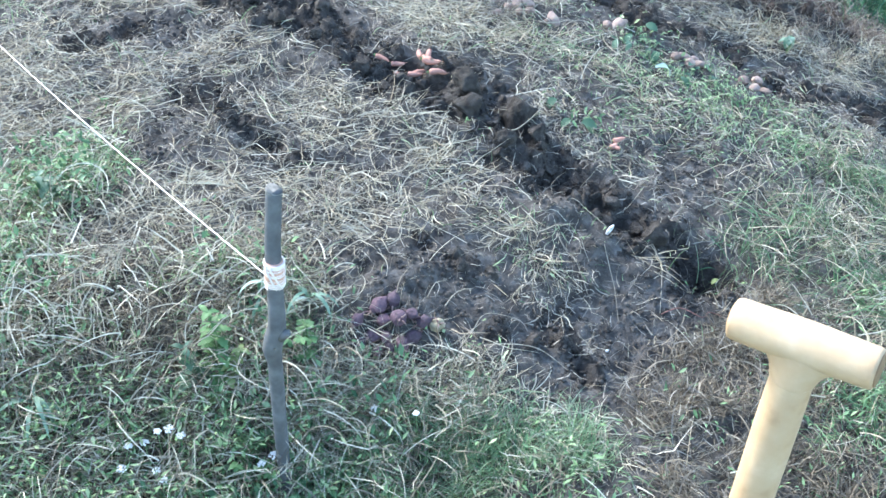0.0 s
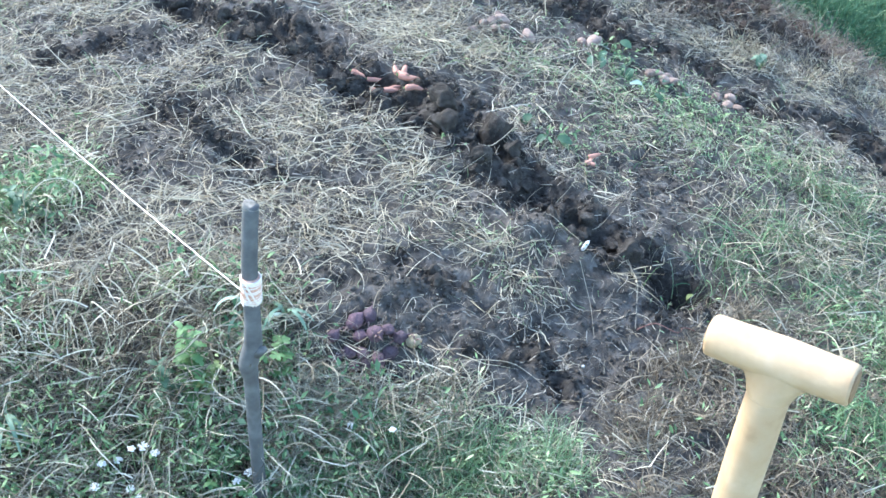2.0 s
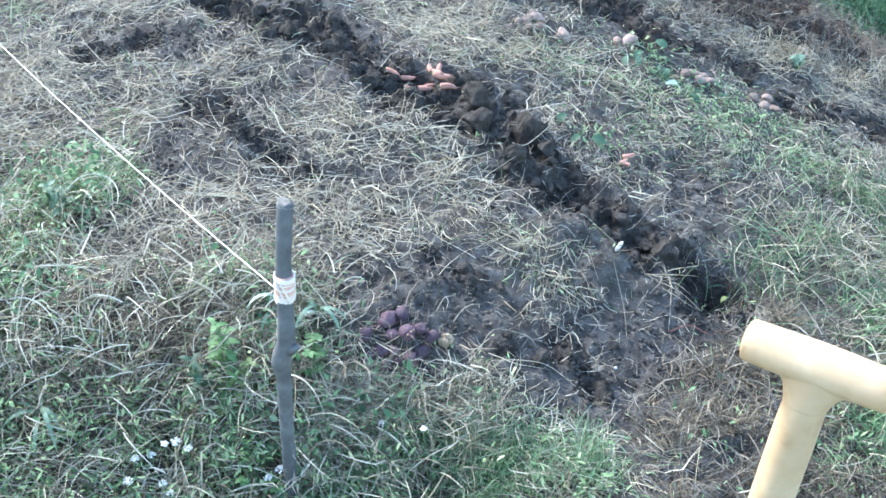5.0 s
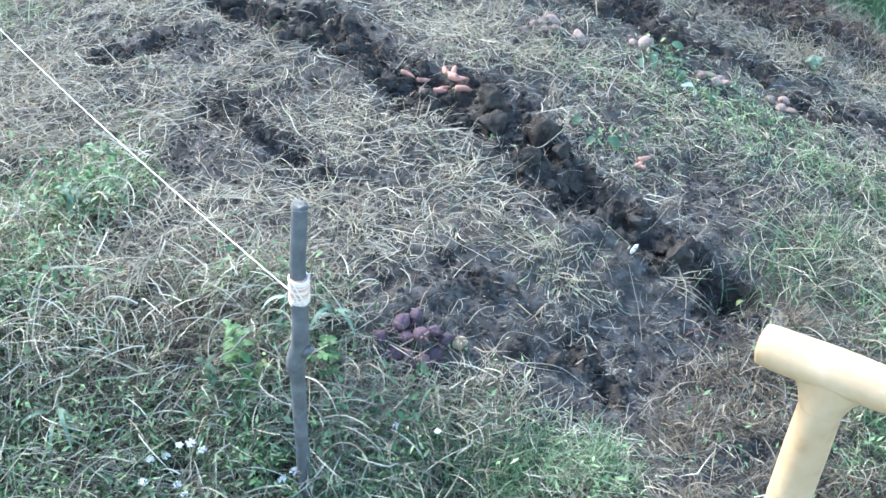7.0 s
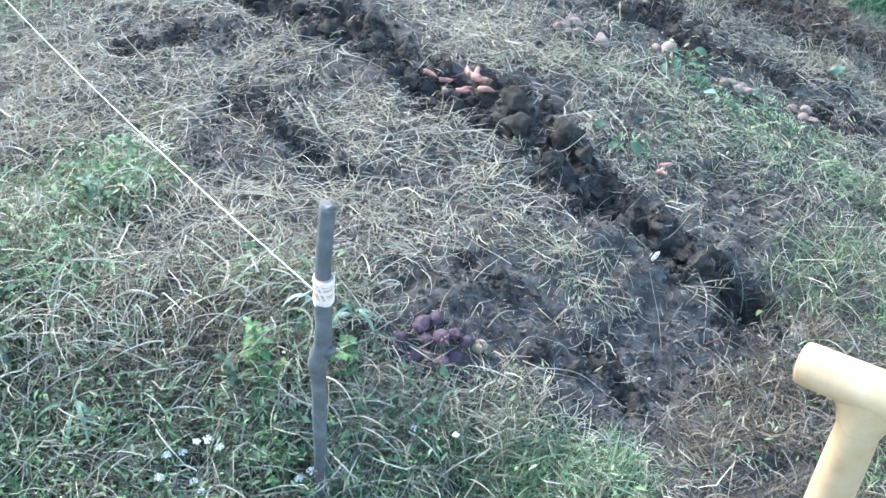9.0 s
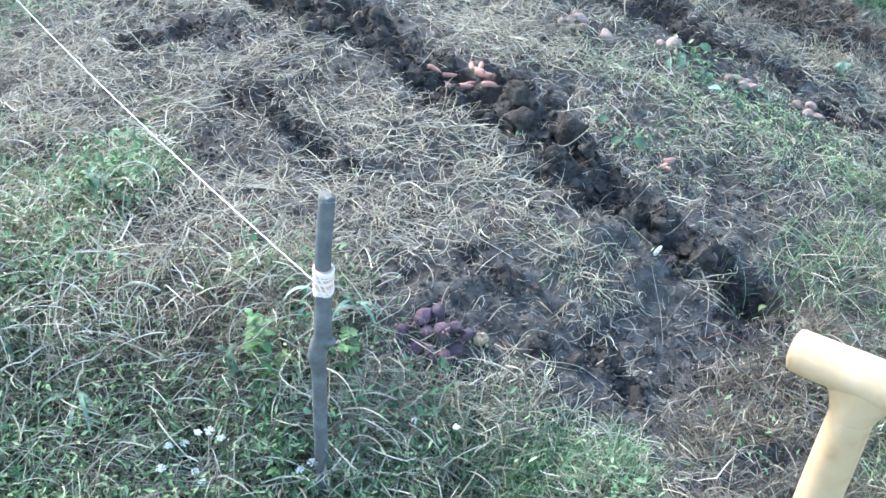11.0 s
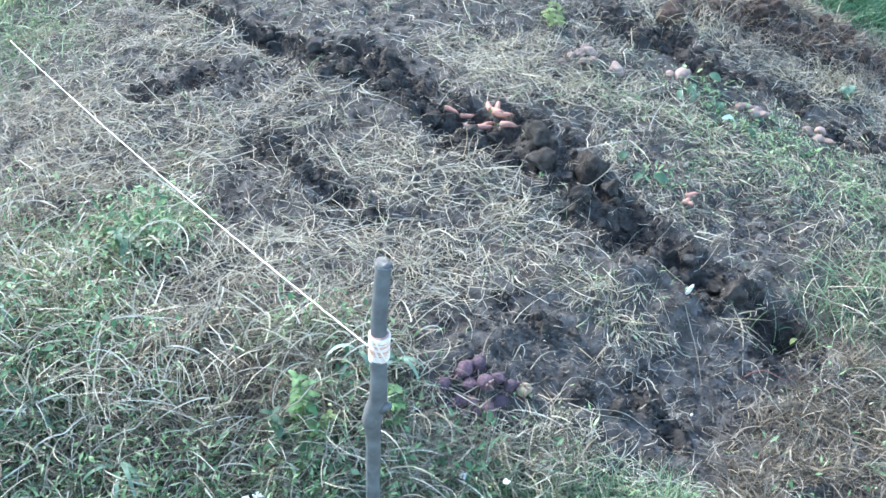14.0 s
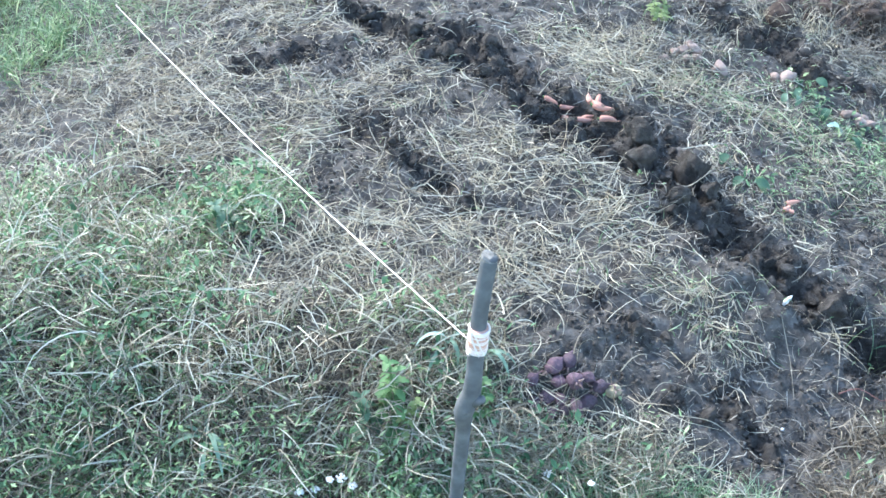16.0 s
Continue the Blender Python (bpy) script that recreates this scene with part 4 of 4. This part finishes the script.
def build_potatoes():
    meshes = []
    for n in range(4):
        bm = blob(1.0 + 0.22 * (n % 3), 0.9, 0.8, n + 20, 0.30, 1.4, 3)
        me = bpy.data.meshes.new("potato")
        bm.to_mesh(me)
        bm.free()
        me.materials.append(POTATO)
        me.polygons.foreach_set("use_smooth", np.ones(len(me.polygons), bool))
        meshes.append(me)
    spots = [(0.25, 3.10, 17), (0.225, 3.09, 16), (0.285, 3.11, 18), (0.295, 3.08, 18), (0.26, 3.065, 16), (0.19, 3.03, 15), (0.37, 3.06, 20), (0.352, 3.045, 14), (0.55, 3.11, 19),
             (0.585, 3.11, 26), (0.79, 3.03, 18), (0.765, 3.01, 17), (0.81, 2.995, 20), (0.83, 3.05, 18), (0.842, 3.02, 17), (1.0, 3.02, 19), (1.055, 3.05, 18), (1.03, 2.985, 18), (1.07, 3.0, 19), (0.27, 3.135, 15)]
    for n, (x, y, s) in enumerate(spots):
        ob = new("potato", meshes[n % 4])
        s *= 0.00097
        ob.matrix_basis = pose(x, y, gz(x, y) + s * 0.42, rnd.uniform(-25, 25), rnd.uniform(-25, 25), rnd.uniform(0, 360)) @ Matrix.Diagonal((s, s, s, 1))
        tagged(ob, "pinkish-tan dusty potato lying on the soil" if n != 9 else "large pale pink potato lying on the soil", "potato", "potatoes laid along the row")


build_beets()
build_carrots()
build_potatoes()


# ---------------------------------------------------------------- clods
def clod_mesh(seed, level=4):
    bm = bmesh.new()
    bmesh.ops.create_icosphere(bm, subdivisions=level, radius=1)
    o = Vector((seed * 5.3, seed * 2.7, seed))
    r = random.Random(seed)
    cuts = []
    for n in range(14):
        d = Vector((r.gauss(0, 1), r.gauss(0, 1), r.gauss(0, 0.8))).normalized()
        cuts.append((d, r.uniform(0.42, 0.92)))
    for v in bm.verts:
        c = v.co.copy()
        p = c * 1.12
        for d, far in cuts:
            over = p.dot(d) - far
            if over > 0:
                p -= d * over * 0.86
        p *= 1 + 0.30 * noise.noise(c * 1.3 + o) + 0.14 * noise.noise(c * 3.2 + o) + 0.08 * noise.noise(c * 7 + o) + 0.05 * noise.noise(c * 15 + o)
        v.co = Vector((p.x, p.y, p.z * 0.85))
    me = bpy.data.meshes.new("soil_clod")
    bm.to_mesh(me)
    bm.free()
    me.materials.append(MOIST)
    me.polygons.foreach_set("use_smooth", np.ones(len(me.polygons), bool))
    return me


def joined(name, pieces, material, label):
    """Many far clods as one mesh."""
    bm = bmesh.new()
    for me, m in pieces:
        was = len(bm.verts)
        bm.from_mesh(me)
        bm.verts.ensure_lookup_table()
        for v in bm.verts[was:]:
            v.co = m @ v.co
    tagged(part(name, bm, material, None), label, "soil clods", kind="stuff")


def build_clods():
    r = random.Random(12)
    kinds = [clod_mesh(n) for n in range(7)]
    big = [(0.249, 2.455, 58), (0.094, 2.507, 46), (0.115, 2.424, 46), (-0.192, 2.589, 32), (0.547, 2.123, 24), (0.584, 2.074, 36), (0.513, 2.064, 20), (0.296, 2.384, 32), (0.204, 2.308, 30), (0.256, 2.258, 22), (-0.06, 2.488, 24), (-0.122, 2.506, 22),
           (0.331, 2.285, 20), (0.395, 2.205, 22), (0.482, 2.152, 17), (0.034, 2.454, 24), (-0.455, 2.779, 28), (-0.332, 2.708, 22), (0.641, 2.07, 19), (0.17, 2.38, 26), (0.20, 2.43, 24), (0.30, 2.33, 18), (-0.56, 2.90, 26), (-0.02, 2.54, 20)]
    for n, (x, y, s) in enumerate(big):
        ob = new("soil_clod", kinds[n % 7])
        s *= 0.001
        ob.matrix_basis = pose(x, y, gz(x, y) + s * (0.6 if n == 0 else 0.45), r.uniform(-30, 30), r.uniform(-30, 30), r.uniform(0, 360)) @ Matrix.Diagonal((s, s, s * 0.95, 1))
        tagged(ob, "large rounded clod of dark moist soil" if s > 0.028 else "dark moist clod of soil turned out of the furrow", "soil clod", "clods along the furrow")
    small = [clod_mesh(n + 30, 3) for n in range(6)]
    rust = [clod_mesh(n + 60, 3) for n in range(5)]
    for me in rust:
        me.materials[0] = RUSTSOIL
    loose = []
    for n in range(60):
        t = r.random()
        x, y = 0.62 + 0.95 * t + r.gauss(0, 0.03), 3.58 + 0.21 * t + r.gauss(0, 0.05)
        s = 0.012 + 0.04 * r.random() ** 2
        loose.append((rust[n % 5], pose(x, y, gz(x, y) + s * 0.3, r.uniform(-40, 40), r.uniform(-40, 40), r.uniform(0, 360)) @ Matrix.Diagonal((s * r.uniform(0.9, 1.4), s, s, 1))))
    joined("ridge_clods", loose, RUSTSOIL, "reddish-brown clods of soil on the far ridge")
    loose = []
    for n in range(270):
        if n < 165:
            k = r.choice(range(1, len(FURROW) - 1))
            t, off, (a, b) = r.random(), r.gauss(0, 0.05), FURROW[k:k + 2]
            x, y = a[0] + (b[0] - a[0]) * t + 0.55 * off, a[1] + (b[1] - a[1]) * t + 0.83 * off
        else:
            k = r.choice(range(len(FURROW_FAR) - 2))
            t, off, (a, b) = r.random(), r.gauss(0, 0.05), FURROW_FAR[k:k + 2]
            x = a[0] + (b[0] - a[0]) * t + 0.2 * off
            y = a[1] + (b[1] - a[1]) * t + 0.9 * off
        s = 0.005 + 0.023 * r.random() ** 3
        m = pose(x, y, gz(x, y) + s * r.uniform(-0.35, 0.15), r.uniform(-60, 60), r.uniform(-60, 60), r.uniform(0, 360)) @ Matrix.Diagonal((s * r.uniform(0.9, 1.6), s, s * r.uniform(0.6, 1), 1))
        if n < 165:
            ob = new("soil_clod", small[n % 6])
            ob.matrix_basis = m
            tagged(ob, "small dark clod of soil beside the furrow", "soil clod", "clods along the furrow")
        else:
            loose.append((small[n % 6], m))
    joined("far_clods", loose, MOIST, "dark clods of soil along the far furrow")
    for n in range(70):
        bx, by, br = STIRRED[n % 16]
        x, y = bx + r.gauss(0, br * 0.6), by + r.gauss(0, br * 0.6)
        s = 0.006 + 0.016 * r.random() ** 2
        ob = new("soil_clod", small[n % 6])
        ob.matrix_basis = pose(x, y, gz(x, y) + s * 0.2, r.uniform(-60, 60), r.uniform(-60, 60), r.uniform(0, 360)) @ Matrix.Diagonal((s * r.uniform(0.9, 1.5), s, s * r.uniform(0.6, 1), 1))
        tagged(ob, "small dark clod in stirred soil among straw", "soil clod", "clods in the stirred soil")
    # crumbs, too many to count
    proto = bmesh.new()
    bmesh.ops.create_icosphere(proto, subdivisions=1, radius=1)
    pv = np.array([v.co[:] for v in proto.verts])
    pf = np.array([[v.index for v in f.verts] for f in proto.faces])
    proto.free()
    q = np.random.default_rng(4)
    for name, material, count, dens, size, label in (
            ("soil_crumbs", MOIST, 70000, lambda x, y: (dug(x, y) > 0.45) * 0.75, (0.0012, 0.006), "loose dark crumbs of soil"),
            ("dry_crumbs", SOIL, 60000, lambda x, y: (0.10 + 0.6 * bare(x, y)) * (1 - dug(x, y)), (0.0012, 0.0065), "loose grey crumbs of dry soil")):
        x, y = scatter(count, (-1.3, 1.9, 1.3, 3.6), dens, 77)
        n = len(x)
        s = q.uniform(*size, n) ** 1.0
        jit = 1 + q.uniform(-0.35, 0.35, (n, len(pv), 1))
        V = pv[None] * jit * s[:, None, None] + np.stack([x, y, ground_h(x, y) + s * 0.3], 1)[:, None]
        F = pf[None] + (np.arange(n) * len(pv))[:, None, None]
        F = F.reshape(-1, 3)
        me = bpy.data.meshes.new(name)
        me.vertices.add(n * len(pv))
        me.vertices.foreach_set("co", V.astype(np.float32).ravel())
        me.loops.add(F.size)
        me.loops.foreach_set("vertex_index", F.astype(np.int32).ravel())
        me.polygons.add(len(F))
        me.polygons.foreach_set("loop_start", np.arange(0, F.size, 3, dtype=np.int32))
        me.materials.append(material)
        me.update(calc_edges=True)
        tagged(new(name, me), label, "soil crumbs", kind="stuff")


build_clods()


# ---------------------------------------------------------------- single plants
def leaf_bm(length, width, bend=0.3, fold=0.25, rows=7, lobes=0.0, seed=0):
    """One leaf along +x with a folded midrib; lobes: depth of the notches in its edge."""
    bm = bmesh.new()
    lines = []
    for k in range(rows + 1):
        s = k / rows
        w = width * 0.5 * math.sin(math.pi * min(1, s * 0.94 + 0.06)) ** 0.7
        w *= 1 - lobes * (k % 2)
        x, z = length * s * math.cos(bend * s), -length * s * math.sin(bend * s) + 0.25 * bend * length * s
        lines.append([bm.verts.new((x, -w, z + fold * w)), bm.verts.new((x, 0, z)), bm.verts.new((x, w, z + fold * w))])
    for a, b in zip(lines, lines[1:]):
        bm.faces.new((a[0], a[1], b[1], b[0]))
        bm.faces.new((a[1], a[2], b[2], b[1]))
    return bm


def put(ob, m):
    ob.matrix_basis = m
    return ob


def strap_plant(x, y, size, count, label, seed):
    """A tuft of long arching strap leaves."""
    r = random.Random(seed)
    ob = base("strap_leaved_plant", x, y, gz(x, y), label, "plant")
    for n in range(count):
        a = n * 360 / count + r.uniform(-20, 20)
        # the fifth leaf is paler: a bluish glint put into its colour
        put(part("leaf", leaf_bm(size * r.uniform(0.7, 1.1), 0.009, r.uniform(0.9, 1.6), 0.35, 9), PALELEAF if n == 4 else BLUELEAF, ob), pose(0, 0, 0.01 + 0.05 * r.random(), 0, -r.uniform(25, 65), a))


def lime_weed(x, y, height, label, seed, material=LIME, whorls=7, leaf=0.046):
    """An upright weed: a stem with lobed leaves in pairs, smaller towards the top."""
    r = random.Random(seed)
    ob = base("weed", x, y, gz(x, y), label, "weed")
    lean = Vector((r.uniform(-0.06, 0.06), r.uniform(-0.05, 0.05), height))
    part("stem", tube([(0, 0, -0.01), lean * 0.5 + Vector((0.008, 0, 0)), lean], [0.003, 0.0024, 0.0012], 7), material, ob)
    for k in range(whorls):
        s = (k + 1) / whorls
        p = lean * s
        for j in range(3):
            size = leaf * (1.25 - 0.65 * s) * r.uniform(0.8, 1.15)
            put(part("leaf", leaf_bm(size, size * 0.55, r.uniform(0.3, 0.9), 0.2, 9, 0.4), material, ob), pose(p.x, p.y, p.z, 0, -r.uniform(5, 40), k * 137 + j * 120 + r.uniform(-20, 20)))


def lobed_plant(x, y, size, label, seed):
    """A low plant of rounded lobed leaves on short stalks."""
    r = random.Random(seed)
    ob = base("lobed_leaf_plant", x, y, gz(x, y), label, "plant")
    for n in range(9):
        a, d, h = r.uniform(0, 6.3), r.uniform(0.01, 0.045), r.uniform(0.04, 0.10)
        tip = Vector((math.cos(a) * d, math.sin(a) * d, h))
        stalk = part("stalk", tube([(0, 0, 0), tip * 0.6, tip], [0.0018, 0.0015, 0.001], 5), LIME, ob)
        for k in range(5):
            put(part("lobe", leaf_bm(size * r.uniform(0.8, 1.1), size * 0.55, 0.3, 0.15, 5), LIME, stalk), pose(tip.x, tip.y, tip.z, r.uniform(-10, 10), r.uniform(-15, 15), math.degrees(a) - 110 + k * 55))


def flower(x, y, height, size, seed):
    """A flat head of tiny white flowers on a thin stem."""
    r = random.Random(seed)
    ob = base("white_flower", x, y, gz(x, y), "small white flower head in the grass", "flower", "white flowers in the verge")
    tip = Vector((r.uniform(-0.02, 0.02), r.uniform(-0.02, 0.02), height))
    part("stem", tube([(0, 0, 0), tip * 0.5, tip], [0.0015, 0.0013, 0.001], 5), WEED, ob)
    bm = bmesh.new()
    for n in range(22):
        a, d = n * 2.4 + r.uniform(-0.4, 0.4), size * 1.35 * math.sqrt(n / 22)
        c = tip + Vector((math.cos(a) * d, math.sin(a) * d, 0.004 - d * 0.25 + r.uniform(-0.001, 0.001)))
        got = bmesh.ops.create_icosphere(bm, subdivisions=1, radius=r.uniform(0.0018, 0.0032), matrix=Matrix.Translation(c) @ Matrix.Diagonal((1, 1, 0.5, 1)))
    part("petals", bm, WHITE, ob, "white petals")


strap_plant(-0.75, 1.44, 0.14, 11, "pale blue-green plant with arching strap leaves", 1)
strap_plant(-1.08, 1.75, 0.13, 7, "pale green tuft of narrow strap leaves", 2)
strap_plant(-0.22, 1.66, 0.10, 7, "pale green grassy tuft growing behind the stake", 3)
strap_plant(-0.30, 1.66, 0.12, 7, "pale green grassy tuft growing in the verge", 4)
strap_plant(-0.95, 1.55, 0.12, 6, "pale blue-green tuft of strap leaves in the verge", 6)
lime_weed(-0.365, 1.515, 0.17, "yellow-green upright weed with toothed leaves", 1, LIME, 9, 0.05)
lime_weed(-0.395, 1.475, 0.13, "yellow-green young weed in the verge", 2, YELLOWLEAF, 7, 0.042)
lime_weed(-0.405, 1.535, 0.09, "yellow-green young weed in the verge", 12, LIME, 6, 0.036)
lime_weed(-0.375, 1.49, 0.08, "green young weed in the verge", 13, LIME, 5, 0.036)
lime_weed(-0.42, 1.50, 0.11, "dark green weed with toothed leaves in the verge", 3, DARKLEAF, 4, 0.05)
lime_weed(-0.84, 1.98, 0.10, "dark green weed with toothed leaves among straw", 4, DARKLEAF, 5, 0.05)
lime_weed(-0.87, 2.03, 0.09, "green weed with toothed leaves among straw", 5, LIME, 4, 0.045)
lime_weed(0.17, 3.26, 0.07, "yellow-green weed behind the potato row", 7, YELLOWLEAF, 6, 0.04)
lime_weed(0.21, 3.29, 0.06, "yellow-green weed behind the potato row", 8, YELLOWLEAF, 6, 0.04)
lobed_plant(-0.215, 1.565, 0.019, "bright green lobed leaves growing beside the stake", 3)
lobed_plant(-0.30, 1.36, 0.018, "small green lobed plant in the verge", 5)
for n, (fx, fy) in enumerate([(-0.48, 1.38), (-0.50, 1.36), (-0.56, 1.34), (-0.47, 1.32), (-0.45, 1.32), (-0.26, 1.36), (-0.29, 1.34), (0.03, 1.47), (-0.05, 1.46), (-0.485, 1.385), (-0.55, 1.32), (-0.44, 1.38)]):
    flower(fx, fy, rnd.uniform(0.08, 0.10), rnd.uniform(0.004, 0.008), n)


def fallen_leaf(x, y, length, width, turn, material, label, lift=0.012, bend=0.5, roll=0):
    ob = tagged(part("fallen_leaf", leaf_bm(length, width, bend, 0.3, 8), material, None), label, "leaf", "loose green leaves")
    ob.matrix_basis = pose(x, y, gz(x, y) + lift, roll, 0, turn)
    return ob


fallen_leaf(0.675, 2.86, 0.095, 0.024, 25, PALELEAF, "curled pale green leaf lying on the weeds", 0.045, 0.8, 10)
for lx, ly in [(0.57, 3.01), (0.63, 3.01), (0.68, 3.01), (0.62, 3.04), (0.70, 2.99), (0.76, 2.87), (0.87, 2.91), (0.60, 2.99), (0.66, 2.98), (0.73, 2.95), (0.78, 2.92), (0.55, 3.04), (0.43, 2.49), (0.46, 2.47), (0.39, 2.49), (0.42, 2.47), (0.45, 2.50), (0.64, 3.09), (0.67, 3.10), (0.70, 3.10), (0.72, 3.07), (0.77, 2.94), (0.80, 2.96), (0.84, 2.98), (0.87, 2.99), (0.75, 2.98), (0.82, 2.93), (0.35, 2.55), (0.61, 3.07), (0.79, 2.90), (0.90, 2.95)]:
    fallen_leaf(lx, ly, rnd.uniform(0.035, 0.06), rnd.uniform(0.016, 0.028), rnd.uniform(0, 360), DARKLEAF, "dark green broad leaf wilting on the soil", rnd.uniform(0.006, 0.03), rnd.uniform(0.3, 1.0), rnd.uniform(-30, 30))


def broad_plant(x, y, label):
    r = random.Random(8)
    ob = base("broad_leaved_plant", x, y, gz(x, y), label, "plant")
    for n in range(8):
        put(part("leaf", leaf_bm(r.uniform(0.04, 0.065), 0.026, r.uniform(0.9, 1.7), 0.25, 8), BLUELEAF, ob), pose(0, 0, 0.035 + 0.03 * r.random(), 0, -r.uniform(0, 25), n * 45 + r.uniform(-20, 20)))
    part("stem", tube([(0, 0, -0.01), (0.004, 0, 0.035), (0, 0, 0.065)], [0.006, 0.005, 0.003], 7), LIME, ob)


broad_plant(1.22, 3.33, "drooping pale green broad-leaved plant beyond the furrow")


# ---------------------------------------------------------------- loose stems and scraps
def stem(points, radius, label):
    pts = [(px, py, max(gz(px, py) + h, gz(px, py) + radius)) for px, py, h in points]
    o = Vector(pts[0])
    fine = []
    for n in range(len(pts) - 1):
        p0, p1, p2, p3 = (Vector(pts[min(max(n + k, 0), len(pts) - 1)]) for k in (-1, 0, 1, 2))
        for k in range(5):
            t = k / 5
            fine.append(0.5 * (2 * p1 + (p2 - p0) * t + (2 * p0 - 5 * p1 + 4 * p2 - p3) * t * t + (3 * p1 - p0 - 3 * p2 + p3) * t**3) - o)
    fine.append(Vector(pts[-1]) - o)
    ob = part("twig", tube(fine, [radius * (1 - 0.5 * n / len(fine)) for n in range(len(fine))], 6), DRYSTEM, None)
    ob.matrix_basis = Matrix.Translation(o)
    return tagged(ob, label, "twig", "loose dry twigs")


STEMS = [
    ((-0.2, 2.05), (-0.06, 1.99), (0.06, 1.9)), ((0.13, 1.96), (0.22, 2.04), (0.3, 2.16)), ((0.24, 2.57), (0.29, 2.51), (0.24, 2.36)), ((-0.22, 2.96), (-0.13, 2.83), (-0.08, 2.74)),
    ((-0.14, 2.93), (-0.08, 2.8), (-0.06, 2.69)), ((-0.19, 2.63), (-0.15, 2.71), (-0.15, 2.75)), ((0.36, 2.12), (0.412, 2.103), (0.454, 2.06)), ((0.42, 2.12), (0.52, 2.18), (0.58, 2.28)),
    ((0.03, 1.73), (0.05, 1.77), (0.07, 1.79)), ((0.07, 1.72), (0.11, 1.77), (0.13, 1.79)), ((0.1, 1.62), (0.161, 1.708), (0.232, 1.739)), ((0.161, 1.647), (0.284, 1.661), (0.346, 1.629))]
STEMS_NEAR = [
    ((0.333, 2.008), (0.377, 1.936), (0.411, 1.862)), ((0.447, 1.993), (0.474, 1.897), (0.478, 1.818)), ((0.578, 2.06), (0.594, 1.978), (0.581, 1.858)), ((-0.34, 2.05), (-0.23, 2.05), (-0.12, 2.03)),
    ((-0.721, 1.776), (-0.732, 1.92), (-0.729, 1.996)), ((-0.927, 2.099), (-0.822, 1.941), (-0.778, 1.893)), ((-0.943, 1.66), (-0.788, 1.606), (-0.67, 1.55)), ((0.03, 1.59), (0.1, 1.64), (0.151, 1.697)),
    ((0.201, 1.588), (0.221, 1.641), (0.222, 1.685)), ((0.316, 1.756), (0.338, 1.782), (0.337, 1.707)), ((0.39, 2.36), (0.47, 2.36), (0.57, 2.29))]
STEMS_FAR = [
    ((0.64, 2.73), (0.67, 2.60), (0.68, 2.55)), ((0.56, 2.85), (0.66, 2.77), (0.73, 2.73)), ((-0.40, 2.67), (-0.33, 2.65), (-0.25, 2.58)), ((1.11, 2.90), (1.18, 2.88), (1.20, 2.81)), ((1.36, 3.49), (1.35, 3.30), (1.28, 3.11))]
for n, way in enumerate(STEMS + STEMS_NEAR + STEMS_FAR):
    a, b, c = way
    stem([(a[0], a[1], 0.004), ((a[0] + b[0]) / 2 + rnd.uniform(-0.004, 0.004), (a[1] + b[1]) / 2, rnd.uniform(0.006, 0.018)), (*b, rnd.uniform(0.006, 0.018)), (*c, 0.004)], rnd.uniform(0.0010, 0.0016),
         "pale dry twig lying across the dug furrow" if n in (2, 6, 7, 22) else "pale dry twig lying loose on the ground")


def scrap(x, y, size, label, category, material, height):
    bm = blob(size, size * 0.6, height, 3, 0.3, 1.3, 2)
    ob = part(category.replace(" ", "_"), bm, material, None)
    ob.matrix_basis = pose(x, y, gz(x, y) + height * 0.7, 20, 10, 60)
    tagged(ob, label, category)


RUSTY = mat("reddish_root", [(0.3, (0.16, 0.075, 0.06)), (0.7, (0.28, 0.15, 0.12))], 60, 0.8, 0.2, 300)
root = stem([(0.585, 1.858, 0.004), (0.63, 1.872, 0.010), (0.68, 1.852, 0.012), (0.70, 1.868, 0.008), (0.74, 1.86, 0.004)], 0.0016, "thin reddish root lying on the trodden soil")
root.data.materials[0] = RUSTY
stem([(0.195, 2.32, 0.03), (0.235, 2.365, 0.05), (0.29, 2.41, 0.055), (0.305, 2.46, 0.065), (0.27, 2.49, 0.07)], 0.0016, "pale root curling round a large clod")
scrap(-0.222, 1.73, 0.013, "small reddish-brown lump of earth behind the stake", "earth lump", RUSTSOIL, 0.010)
scrap(0.463, 2.042, 0.009, "small white scrap standing in the soil", "white scrap", WHITE, 0.018)
scrap(0.447, 1.733, 0.006, "tiny white chip lying on bare soil", "white chip", WHITE, 0.0025)
scrap(0.35, 1.65, 0.005, "tiny pale chip lying on bare soil", "pale chip", CUT, 0.002)
scrap(0.39, 1.645, 0.006, "tiny pale chip lying on bare soil", "pale chip", CUT, 0.002)
tagged(fallen_leaf(0.765, 2.055, 0.026, 0.017, 200, YELLOWLEAF, "small yellow withered leaf at the pit's edge", 0.045, 0.7, 20), category="withered leaf")
